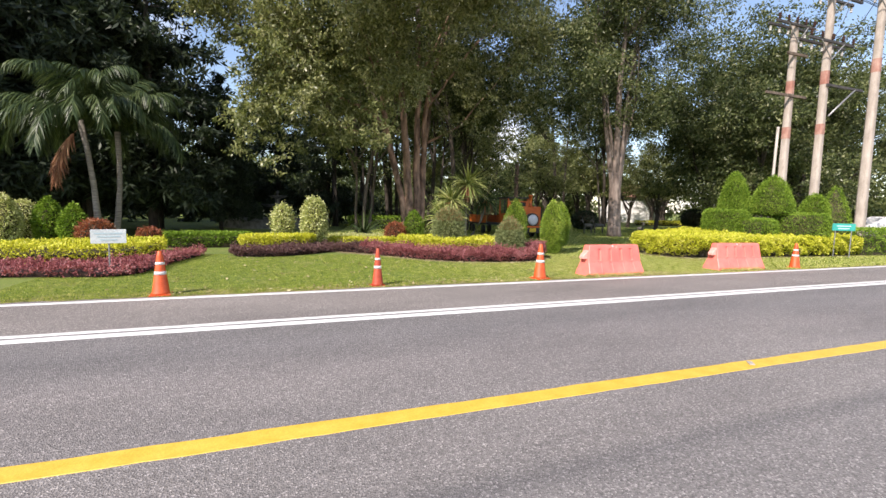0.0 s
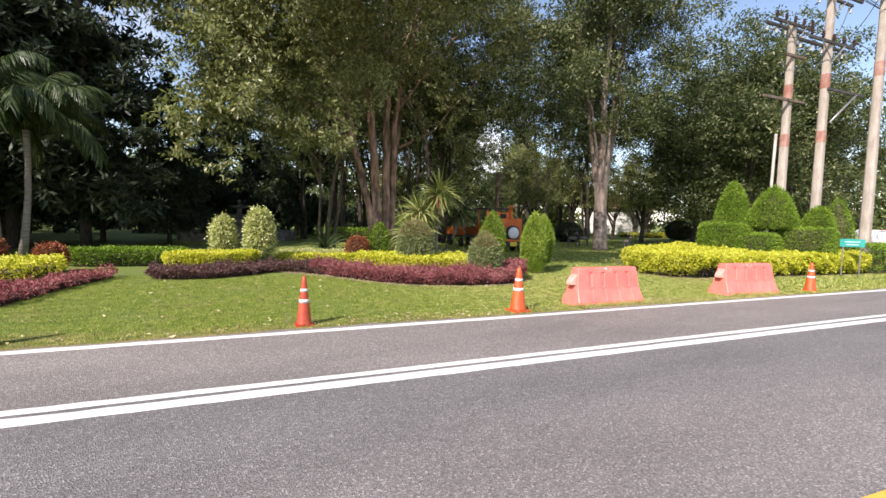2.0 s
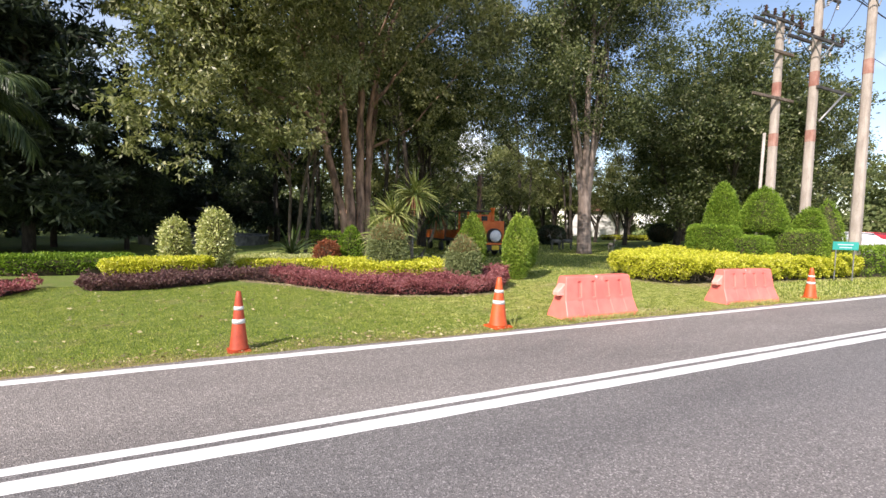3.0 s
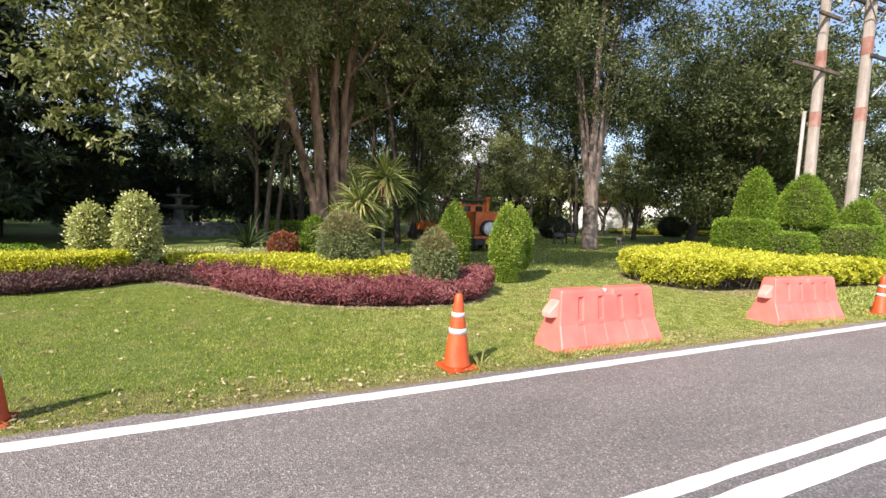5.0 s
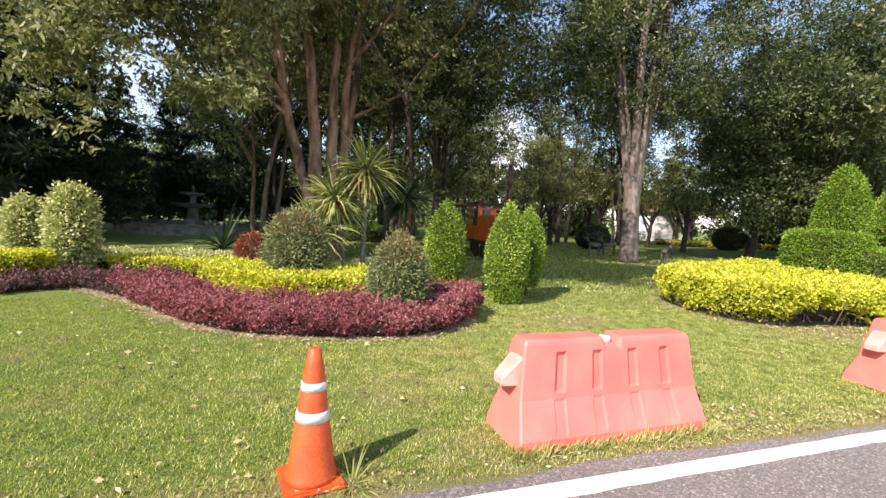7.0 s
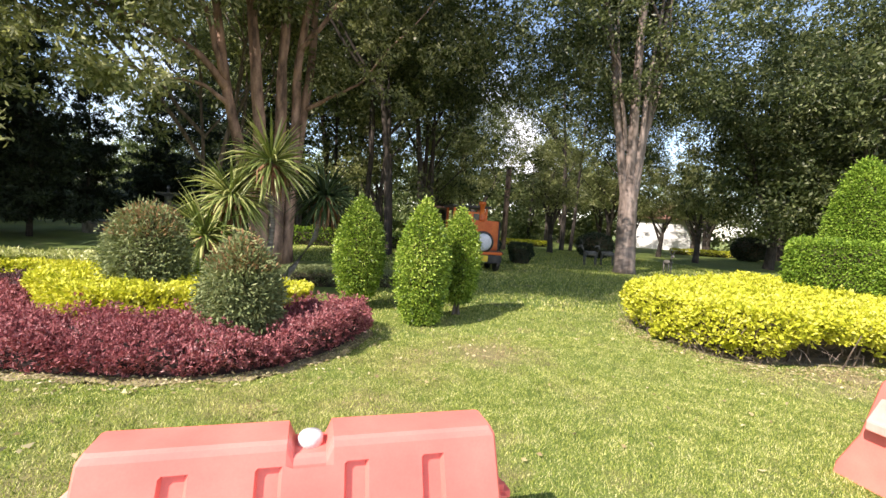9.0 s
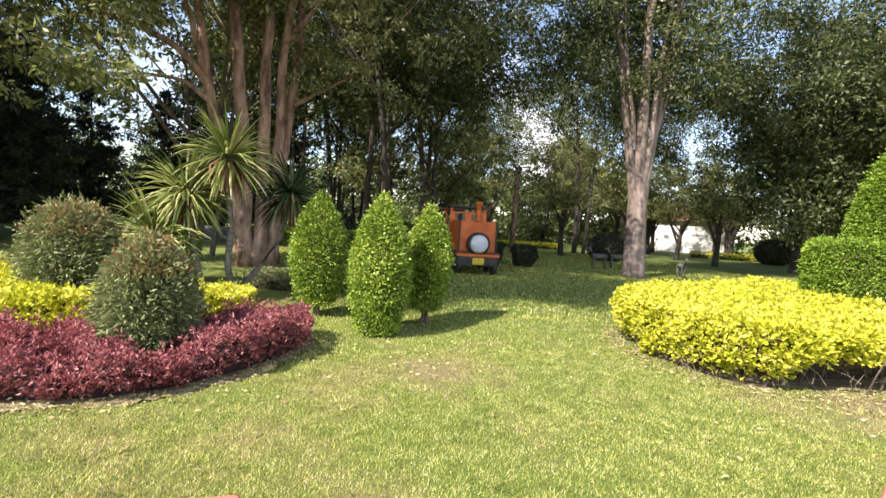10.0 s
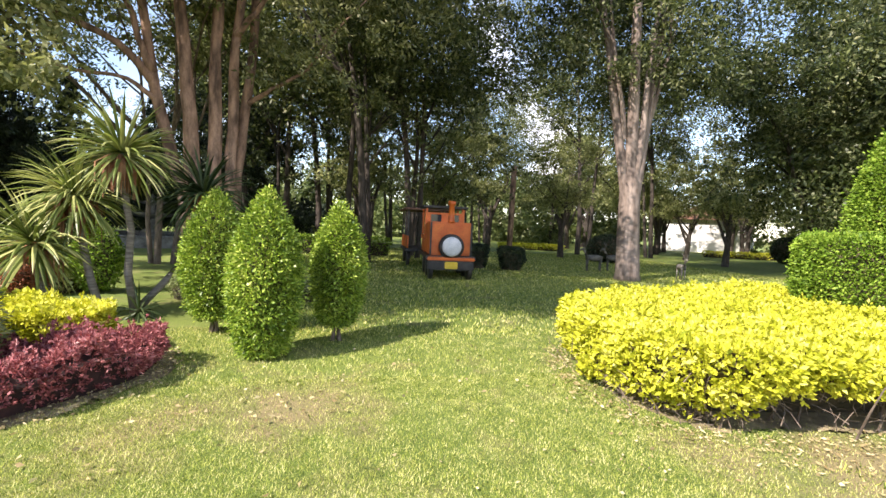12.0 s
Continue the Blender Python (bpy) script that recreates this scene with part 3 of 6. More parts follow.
    area2 = sum(a[0] * b[1] - b[0] * a[1] for a, b in zip(poly, poly[1:] + poly[:1]))
    sg = 1 if area2 > 0 else -1
    nx, ny = (np.roll(py, -1) - py)[i] * sg, -(np.roll(px, -1) - px)[i] * sg
    ln = np.hypot(nx, ny) + 1e-9
    nx, ny = nx / ln, ny / ln
    f = rng.uniform(0, 1, ns) ** 0.8
    zt = zf(x, y)
    floor_z = np.maximum(bottom * (1 + 1.3 * lumps(x, y, 3.1, seed)) * rng.uniform(0.3, 1.0, ns), 0.0) + (bare(x, y) if bare else 0)
    z = floor_z + (zt - floor_z) * f
    bulge = 0.05 * np.sin(np.pi * f) - 0.12 * (1 - f) ** 2 - rng.gamma(1.2, deep, ns) + 0.09 * lumps(x + y, z * 2.2, 2.6, seed + 3)
    ps = np.stack([x + nx * bulge, y + ny * bulge, z], 1)
    nrm_s = np.stack([nx, ny, np.full(ns, 0.35)], 1) * up * 1.3
    pos, nrm = np.concatenate([pt, ps]), np.concatenate([nrm_t, nrm_s])
    if rosette > 1:
        # leaves stand in little whorls at the shoot tips
        pick = rng.permutation(len(pos))[:len(pos) // rosette]
        pos, nrm = pos[pick], nrm[pick] + rng.normal(0, 0.3, (len(pick), 3))
        pos, nrm = np.repeat(pos, rosette, 0) + rng.normal(0, leaf[0] * 0.16, (len(pick) * rosette, 3)), np.repeat(nrm, rosette, 0)
        pos[:, 2] = np.maximum(pos[:, 2], 0.004)
    part("foliage", leaf_mesh("foliage", pos, nrm, leaf[0], leaf[1], rng, spread), mats[0], top)
    return top


def lathe_points(profile, n, rng, jitter=0.03):
    r, z = np.array([p[0] for p in profile]), np.array([p[1] for p in profile])
    ds = np.hypot(np.diff(r), np.diff(z))
    wgt = ds * (r[:-1] + r[1:] + 0.01)
    i = rng.choice(len(ds), n, p=wgt / wgt.sum())
    t = rng.uniform(0, 1, n)
    rr, zz = r[i] * (1 - t) + r[i + 1] * t, z[i] * (1 - t) + z[i + 1] * t
    a = rng.uniform(0, 2 * np.pi, n)
    nr, nz = np.diff(z)[i] / (ds[i] + 1e-9), -np.diff(r)[i] / (ds[i] + 1e-9)
    off = rng.normal(0, jitter, n) - rng.gamma(1.0, jitter, n) * 0.5
    rr, zz = rr + nr * off, zz + nz * off
    rr = rr * (1 + 0.018 * np.sin(3 * a + zz * 4) + 0.02 * np.sin(7 * a - zz * 9))
    pos = np.stack([rr * np.cos(a), rr * np.sin(a), zz], 1)
    nrm = np.stack([nr * np.cos(a), nr * np.sin(a), nz], 1)
    return pos, nrm


def clipped(name, place, profile, leaf_mat, leaf, count, label, category, seed, stem=0.0, lean=0.0, inner=None, group="", fuzz=0.03):
    """A clipped shrub turned about its axis: stem, core coloured dark for inner shade, skin of leaves."""
    rng = np.random.default_rng(seed)
    top = thing(name, place, rng.uniform(0, 360), label, category, group)
    if stem:
        g = Geo()
        for k in range(3):
            a = k * 2.1 + rng.uniform(0, 1)
            g.tube([(0.05 * math.cos(a), 0.05 * math.sin(a), -0.03), (0.03 * math.cos(a), 0.03 * math.sin(a), stem * 0.6), (0.08 * math.cos(a), 0.08 * math.sin(a), stem + 0.25)], [0.028, 0.022, 0.014], 6)
        part("stem", g, M["bark"], top)
    # solid core, its colour carrying the shade between the leaves
    part("shaded_twig_core", Geo().lathe([(max(r - 0.075, 0.005), z * 0.97 + 0.02) for r, z in profile], 20), inner or M["twig"], top, "", True)
    pos, nrm = lathe_points(profile, count, rng, fuzz)
    part("foliage", leaf_mesh("foliage", pos, nrm * 0.9, leaf[0], leaf[1], rng, 0.6), leaf_mat, top)
    return top


def grow(rng, g, tips, start, way, length, radius, level, bend=0.25, fork=3, lift=0.12):
    """A limb that bends, tapers and forks."""
    pts, rad = [Vector(start)], [radius]
    d = Vector(way).normalized()
    n = 5 if level else 7
    for i in range(n):
        d = (d + Vector(rng.normal(0, bend / 2, 3)) + Vector((0, 0, lift * 0.4))).normalized()
        pts.append(pts[-1] + d * length / n)
        rad.append(radius * (1 - 0.62 * (i + 1) / n))
    g.tube(pts, rad, 9 if radius > 0.12 else 5, False)
    if level == 0:
        tips.append((pts[-1], length))
        tips.append((pts[len(pts) // 2], length))
        return
    for k in range(fork):
        at = rng.integers(n // 2 + 1, n + 1)
        a = rng.uniform(0, 2 * math.pi)
        side = Vector((math.cos(a), math.sin(a), rng.uniform(0.0, 0.5)))
        grow(rng, g, tips, pts[at], d * 0.7 + side * 0.8, length * rng.uniform(0.5, 0.75), rad[at] * 0.75, level - 1, bend * 1.15, fork, lift)
    if level >= 1:
        tips.append((pts[-1], length * 0.6))


def crown_leaves(name, centres, radii, count, leaf, rng, droop=0.3, flat=0.75):
    c, r = np.array(centres), np.array(radii)
    w = r ** 2
    i = rng.choice(len(c), count, p=w / w.sum())
    sprays = max(count // 22, 1)
    i = i[:sprays]
    off = unit(rng.normal(0, 1, (sprays, 3))) * (rng.uniform(0, 1, sprays) ** 0.5)[:, None]
    mid = c[i] + off * r[i][:, None] * np.array([1, 1, flat])
    j = rng.integers(0, sprays, count)
    pos = mid[j] + rng.normal(0, 1, (count, 3)) * (r[i][j] * 0.17)[:, None] * np.array([1, 1, 0.6])
    off = off[j]
    return leaf_mesh(name, pos, off * 0.6 + np.array([0, 0, 0.15]), leaf[0], leaf[1], rng, 0.7, droop)


# ---- ground, road and lines ----
def ground_sheet():
    xs = [-900, -300, -120, -60, -30, -15, 0, 15, 30, 60, 120, 300, 900]
    g = Geo()
    n = len(xs)
    g.add([(x, y, -0.015) for y in xs for x in xs], [(j * n + i, j * n + i + 1, (j + 1) * n + i + 1, (j + 1) * n + i) for j in range(n - 1) for i in range(n - 1)])
    solo("ground", g, M["lawn"], "mown lawn with dry patches beside the road", "lawn", "structure")


ground_sheet()


def road_slab():
    rng = np.random.default_rng(3)
    xs = np.arange(-60, 80.1, 0.25)
    edge = 8.14 + 0.035 * np.sin(xs * 1.3) + rng.normal(0, 0.025, len(xs))
    g = Geo()
    n = len(xs)
    vs = [(x, -4.5, 0.0) for x in xs] + [(x, e, 0.0) for x, e in zip(xs, edge)] + [(x, e + 0.03, -0.03) for x, e in zip(xs, edge)] + [(x, -4.55, -0.03) for x in xs]
    fs = []
    for i in range(n - 1):
        fs += [(i, i + 1, n + i + 1, n + i), (n + i, n + i + 1, 2 * n + i + 1, 2 * n + i), (3 * n + i, 3 * n + i + 1, i + 1, i)]
    g.add(vs, fs)
    solo("road", g, M["asphalt"], "grey speckled asphalt road with a worn shoulder", "road", "structure")


road_slab()


def road_line(name, y0, y1, material, label):
    rng = np.random.default_rng(int(y0 * 100))
    xs = np.arange(-60, 80.1, 0.2)
    a, b = y0 + rng.normal(0, 0.004, len(xs)), y1 + rng.normal(0, 0.004, len(xs))
    n = len(xs)
    g = Geo()
    g.add([(x, p, 0.004) for x, p in zip(xs, a)] + [(x, p, 0.004) for x, p in zip(xs, b)] + [(x, p - 0.004, 0.0) for x, p in zip(xs, a)],
          [f for i in range(n - 1) for f in ((i, i + 1, n + i + 1, n + i), (2 * n + i, 2 * n + i + 1, i + 1, i))])
    solo(name, g, material, label, "road marking", "structure")


road_line("road_marking_yellow", 3.15, 3.32, M["yellow_line"], "solid yellow line painted on the asphalt")
road_line("road_marking_white", 5.93, 6.075, M["white_line"], "broad white line of a double edge marking")
road_line("road_marking_white_narrow", 6.155, 6.245, M["white_line"], "narrow white line beside the broad one")
road_line("road_marking_edge", 7.93, 8.05, M["white_line"], "solid white line at the road's grassy edge")

stud = box((0.10, 0.05, 0.012), (0, 0, 0.01), 0.004)
solo("road_stud", stud, M["concrete"], "worn grey stud on the yellow line", "road stud", place=(3.36, 3.24, 0.0), turn=52)
solo("pavement", Geo().add([(23.5, 8.3, -0.006), (72, 8.3, -0.006), (72, 34, -0.006), (40, 21.5, -0.006), (27, 12.5, -0.006)], [(0, 1, 2, 3, 4)]), M["concrete"], "pale concrete driveway beside the lawn", "driveway", "structure")


# ---- traffic cones ----
def traffic_cone(place, turn, material, label, k=1.0, slim=1.0):
    c = thing("traffic_cone", place, turn, label, "traffic cone", "cones along the road edge")
    c.scale = (k, k, k)
    part("base", box((0.30 * slim, 0.30 * slim, 0.03), (0, 0, 0.0175), 0.01), material, c)
    prof = [(0.135, 0.03), (0.128, 0.055), (0.12, 0.07), (0.048, 0.60), (0.030, 0.695), (0.024, 0.70), (0.018, 0.70)]
    prof = [(r * slim, z) for r, z in prof]
    part("body", Geo().lathe(prof, 28), material, c, "", True)
    rr = lambda z: (0.12 - (z - 0.07) * (0.072 / 0.53)) * slim + 0.003
    for z0, z1 in ((0.335, 0.385), (0.49, 0.53)):
        part("reflective_band", Geo().lathe([(rr(z0), z0), (rr(z1), z1)], 28), M["cone_band"], c, "white reflective band", True)
    return c


traffic_cone((-2.57, 8.40, -0.025), 4, M["cone_orange"], "orange traffic cone with two white bands on the lawn edge")
traffic_cone((0.87, 8.43, -0.03), 6, M["cone_red"], "faded dark red traffic cone with two white bands", 1.0, 0.82)
traffic_cone((4.34, 8.42, -0.02), 9, M["cone_orange"], "bright orange traffic cone with a grass tuft at its foot", 1.06)
traffic_cone((12.61, 8.48, -0.03), 5, M["cone_orange"], "small orange traffic cone before the yellow hedge")


# ---- water-filled barriers ----
def barrier(place, turn, label):
    b = thing("road_barrier", place, turn, label, "road barrier", "plastic barriers along the road edge")
    H = 0.685
    zs = [0.0, 0.07, 0.11, 0.285, 0.30, 0.335, 0.345, 0.595, 0.605, H - 0.03, H - 0.01, H]
    dep = lambda z: float(np.interp(z, [0.0, 0.07, 0.30, H - 0.03, H - 0.01, H], [0.255, 0.25, 0.155, 0.098, 0.09, 0.075]))
    wid = lambda z: float(np.interp(z, [0.0, 0.30, H - 0.03, H], [0.79, 0.745, 0.705, 0.688]))
    ribs = (-0.60, -0.19, 0.23, 0.63)
    cuts = sorted([-1.0, -0.985, 0.985, 1.0, -0.115, -0.08, 0.08, 0.115] + [c + o for c in ribs for o in (-0.062, -0.05, 0.045, 0.062)])

    def ring(u):
        rows = []
        for z in zs:
            d = dep(z) - (0.012 if abs(u) > 0.99 else 0.0)
            for c in ribs:
                if -0.051 <= u - c <= 0.046:
                    if 0.34 < z < 0.60:
                        d -= 0.024
                    elif 0.10 < z < 0.29:
                        d -= 0.008
            drop = 0.055 if abs(u) < 0.09 and z > 0.6 else 0.0
            rows.append((u * wid(z), d, z - drop))
        return [(x, -d, z) for x, d, z in rows] + [(x, d, z) for x, d, z in reversed(rows)]

    bm = bmesh.new()
    rings = [[bm.verts.new(p) for p in ring(u)] for u in cuts]
    n = len(rings[0])
    for a, c in zip(rings, rings[1:]):
        for i in range(n):
            j = (i + 1) % n
            bm.faces.new((a[i], c[i], c[j], a[j]))
    bm.faces.new(rings[0])
    bm.faces.new(rings[-1][::-1])
    bmesh.ops.recalc_face_normals(bm, faces=bm.faces)
    part("body", bm, M["barrier"], b)
    part("filler_cap", Geo().lathe([(0.045, H - 0.06), (0.045, H - 0.028), (0.038, H - 0.016), (0.012, H - 0.012)], 18), M["cap"], b, "white filler cap", True)
    lug = bmesh.new()
    for sx, sy, sz in ((0, 1, 0), (1, 1, 0), (0, 1, 1), (1, 1, 1), (0, -1, 0), (1, -1, 0), (0, -1, 1), (1, -1, 1)):
        lug.verts.new((-0.69 - 0.15 * sx, sy * (0.085 - 0.02 * sx), 0.375 + sz * (0.21 - 0.15 * sx)))
    bmesh.ops.convex_hull(lug, input=list(lug.verts))
    bmesh.ops.bevel(lug, geom=list(lug.edges), offset=0.007, segments=1, affect="EDGES")
    # the paler plastic colour stands for sunlight on this lug
    part("joining_lug", lug, M["barrier_pale"], b, "joining lug with sunlight put into its pale colour")
    lug = box((0.11, 0.13, 0.09), (0.765, 0, 0.36), 0.03, 2)
    part("joining_lug", lug, M["barrier"], b)
    # solid dark blocks instead of openings; the colour is the slots' shade
    for x in (-0.38, 0.38):
        part("fork_slot_shade", box((0.22, 0.516, 0.03), (x, 0, 0.015), 0.008), M["dark_steel"], b, "dark block coloured as the shade in a lifting slot")
    return b


barrier((6.38, 8.64, -0.012), 0.5, "faded red plastic road barrier with a white cap")
barrier((10.52, 8.70, -0.012), -4, "faded red plastic road barrier set askew on grass")


# ---- signs ----
def board_sign(place, turn, w, h, z, face, bars, label, posts=1):
    s = thing("board_sign", place, turn, label, "sign")
    part("panel", box((w, 0.02, h), (0, 0, z), 0.004), face, s)
    for i, (bw, bz) in enumerate(bars):
        part("lettering", box((bw, 0.003, h * 0.11), (0, -0.0125, z + bz * h)), M["sign_bar"], s, "pale unreadable lettering")
    for k in range(posts):
        x = 0 if posts == 1 else (k - 0.5) * w * 0.7
        part("post", rod((x, 0.02, -0.1), (x, 0.02, z), 0.016), M["steel"], s)
    return s


board_sign((-3.90, 10.75, 0), 15, 0.56, 0.27, 0.75, M["sign_white"], [(0.44, 0.22), (0.36, 0.0), (0.26, -0.24)], "white notice board with pale lettering on a thin post")
board_sign((17.75, 10.1, 0), -50, 0.62, 0.25, 1.06, M["teal"], [(0.38, 0.15), (0.3, -0.2)], "small teal sign board beside the hedge", 2)


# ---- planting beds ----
YL, RL = (M["yellow_leaf"], M["twig"]), (M["red_leaf"], M["shaded_red_twig"])
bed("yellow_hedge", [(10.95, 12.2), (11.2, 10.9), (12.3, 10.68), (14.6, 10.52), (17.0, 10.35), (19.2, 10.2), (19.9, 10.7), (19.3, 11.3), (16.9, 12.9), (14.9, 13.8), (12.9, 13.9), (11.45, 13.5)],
    0.66, YL, (0.060, 0.031), 125000, "low golden-leaved hedge, bare and twiggy underneath", "hedge", 11, 0.13, 0.06,
    tilt=lambda x, y: 0.14 * np.clip((x - 12.0) / 2.5, 0, 1) * np.clip((y - 10.9) / 1.2, 0, 1), rosette=5, shoots=0.09, deep=0.055,
    bare=lambda x, y: 0.24 * np.clip((x - 11.75) / 0.25, 0, 1) * np.clip((13.4 - x) / 0.6, 0, 1) * (y < 11.2))
bed("red_bed", [(1.5, 14.1), (1.85, 13.7), (2.55, 12.5), (3.35, 11.6), (4.3, 11.2), (5.3, 11.05), (5.95, 11.15), (6.6, 11.7), (7.05, 12.4), (7.05, 13.0), (6.6, 13.25), (6.2, 12.8), (5.3, 12.5), (4.4, 12.35), (3.6, 12.7), (2.9, 13.7), (2.6, 14.4), (2.0, 14.6)],
    0.25, RL, (0.038, 0.0145), 115000, "mass of crimson-leaved shrubs edging the lawn", "flower bed", 12, 0.02, 0.21, lambda x, y: 0.11 * np.clip((x - 5.9) / 0.7, 0, 1), 0.6, 0.0, 0.14, 7, None, 0.45)
bed("plum_bed", [(-2.1, 13.75), (-1.0, 13.4), (0.1, 13.95), (0.75, 14.7), (1.3, 14.25), (1.75, 13.8), (2.15, 13.35), (2.6, 13.9), (2.5, 14.9), (1.6, 15.6), (0.8, 15.5), (0.35, 15.2), (-0.5, 14.65), (-2.0, 14.7)],
    0.19, (M["plum_leaf"], M["shaded_red_twig"]), (0.05, 0.022), 30000, "low plum-coloured edging plants", "flower bed", 13, 0.02, 0.13, None, 0.6, 0.0, 0.12, 5)
bed("yellow_bed", [(2.75, 14.5), (2.95, 13.75), (3.6, 12.8), (4.4, 12.45), (5.3, 12.6), (6.1, 12.9), (6.45, 13.25), (6.1, 13.7), (5.2, 13.75), (4.4, 14.5), (3.4, 15.0)],
    0.48, YL, (0.056, 0.029), 62000, "golden-leaved low hedge behind crimson shrubs", "hedge", 14, 0.04, 0.07, rosette=5, shoots=0.07)
bed("yellow_bed", [(-1.85, 14.6), (-0.5, 14.65), (0.35, 15.15), (0.2, 15.75), (-1.0, 15.7), (-1.85, 15.5)],
    0.48, YL, (0.06, 0.035), 18000, "golden-leaved low hedge at the bed's far end", "hedge", 15, 0.04, 0.04)
bed("yellow_bed", [(0.9, 16.0), (2.0, 15.95), (3.1, 15.5), (3.4, 15.9), (2.2, 16.5), (0.9, 16.5)],
    0.34, YL, (0.06, 0.035), 5000, "narrow strip of golden-leaved planting", "hedge", 16, 0.04, 0.04)
bed("pale_groundcover", [(-0.3, 17.2), (2.0, 17.0), (4.0, 16.8), (4.2, 17.7), (2.0, 18.1), (-0.3, 18.0)],
    0.34, (M["cream_leaf"], M["twig"]), (0.08, 0.03), 9000, "strip of pale green ground cover", "flower bed", 17, 0.02, 0.06)
bed("red_bed", [(-9.0, 11.0), (-5.6, 10.8), (-4.5, 10.5), (-3.7, 10.35), (-3.25, 11.0), (-3.2, 12.2), (-2.6, 14.4), (-3.1, 14.6), (-3.7, 12.6), (-4.4, 11.7), (-5.8, 11.9), (-9.0, 12.0)],
    0.18, RL, (0.06, 0.02), 20000, "crimson-leaved shrubs in front of a golden hedge", "flower bed", 18, 0.02, 0.10, None, 0.6, 0.0, 0.10, 5)
bed("yellow_bed", [(-9.0, 12.1), (-5.8, 12.0), (-4.4, 11.85), (-3.9, 12.7), (-3.5, 14.6), (-4.5, 15.0), (-6.0, 13.9), (-9.0, 13.9)],
    0.45, YL, (0.06, 0.035), 17000, "golden-leaved hedge behind crimson shrubs", "hedge", 19, 0.04, 0.05)
bed("green_hedge", [(-4.5, 16.6), (-1.7, 16.6), (-1.6, 17.6), (-4.5, 17.6)],
    0.46, (M["box_leaf"], M["twig"]), (0.07, 0.035), 7000, "low dark green clipped hedge", "hedge", 20, 0.03, 0.03)
bed("dark_groundcover", [(5.6, 16.3), (8.0, 16.2), (8.6, 17.0), (7.8, 17.6), (5.6, 17.4)],
    0.30, (M["olive_leaf"], M["twig"]), (0.06, 0.02), 7000, "dark grey-green ground cover under the trees", "flower bed", 21, 0.02, 0.05)


def soil_strip(poly, grow_by, seed):
    rng = np.random.default_rng(seed)
    ring = inset(smooth_poly(poly), -grow_by)
    fine = []
    for a, b in zip(ring, ring[1:] + ring[:1]):
        k = max(int(math.hypot(b[0] - a[0], b[1] - a[1]) / 0.05), 1)
        fine += [(a[0] + (b[0] - a[0]) * i / k, a[1] + (b[1] - a[1]) * i / k) for i in range(k)]
    ring = [(x + 0.10 * float(lumps(np.array(x), np.array(y), 2.3, seed)) + 0.05 * float(lumps(np.array(x), np.array(y), 9.0, seed)) + rng.normal(0, 0.018),
             y + 0.10 * float(lumps(np.array(y), np.array(x), 2.9, seed)) + 0.05 * float(lumps(np.array(y), np.array(x), 8.0, seed)) + rng.normal(0, 0.018)) for x, y in fine]
    bm = bmesh.new()
    f = bm.faces.new([bm.verts.new((x, y, -0.0115)) for x, y in ring])
    bmesh.ops.triangulate(bm, faces=[f])
    solo("bed_soil", bm, M["soil"], "dry tan soil with litter around the planting", "soil", "structure")


soil_strip([(10.95, 12.2), (11.2, 10.9), (12.3, 10.68), (14.6, 10.52), (17.0, 10.35), (19.2, 10.2), (19.9, 10.7), (19.3, 11.3), (16.9, 12.9), (14.9, 13.8), (12.9, 13.9), (11.45, 13.5)], -0.24, 1)
soil_strip([(0.75, 14.75), (1.75, 13.85), (2.55, 12.5), (3.35, 11.6), (4.3, 11.2), (5.3, 11.05), (5.95, 11.15), (6.6, 11.7), (7.05, 12.4), (7.05, 13.2), (6.2, 13.8), (4.4, 15.0), (2.7, 15.3), (0.8, 15.6)], 0.04, 2)


# ---- clipped shrubs ----
def egg(h, r, z0, fat=0.42):
    out = []
    for i in range(17):
        t = i / 16
        k = math.sin(math.pi * min(t / fat * 0.5, 0.5)) if t < fat else math.cos(math.pi / 2 * ((t - fat) / (1 - fat)) ** 1.15)
        out.append((max(r * (0.62 + 0.38 * k if t < fat else k), 0.004), z0 + (h - z0) * t))
    return [(0.004, z0)] + out


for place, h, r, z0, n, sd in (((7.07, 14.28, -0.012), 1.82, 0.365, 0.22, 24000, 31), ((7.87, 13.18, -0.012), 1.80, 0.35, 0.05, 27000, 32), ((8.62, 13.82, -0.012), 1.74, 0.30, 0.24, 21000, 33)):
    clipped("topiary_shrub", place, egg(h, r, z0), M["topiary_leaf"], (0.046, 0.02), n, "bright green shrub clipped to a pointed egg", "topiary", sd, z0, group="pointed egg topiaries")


def ball(h, r, z0, flat=1.0):
    return [(max(r * math.sin(math.pi * t / 14) ** (0.8), 0.004), z0 + (h - z0) * (1 - math.cos(math.pi * t / 14)) / 2) for t in range(15)]


clipped("variegated_shrub", (-0.62, 16.55, -0.012), ball(1.42, 0.30, 0.10), M["cream_leaf"], (0.07, 0.04), 6500, "rounded shrub with cream and green leaves", "shrub", 41, 0.2, fuzz=0.055, group="variegated ball shrubs")
clipped("variegated_shrub", (0.36, 16.0, -0.012), ball(1.68, 0.355, 0.10), M["cream_leaf"], (0.07, 0.04), 9000, "taller rounded shrub with cream and green leaves", "shrub", 42, 0.2, fuzz=0.055, group="variegated ball shrubs")
clipped("olive_shrub", (4.28, 13.6, -0.012), ball(1.38, 0.42, 0.14), M["olive_leaf"], (0.065, 0.018), 24000, "olive green ball shrub with rusty tips", "shrub", 43, 0.2, fuzz=0.06)
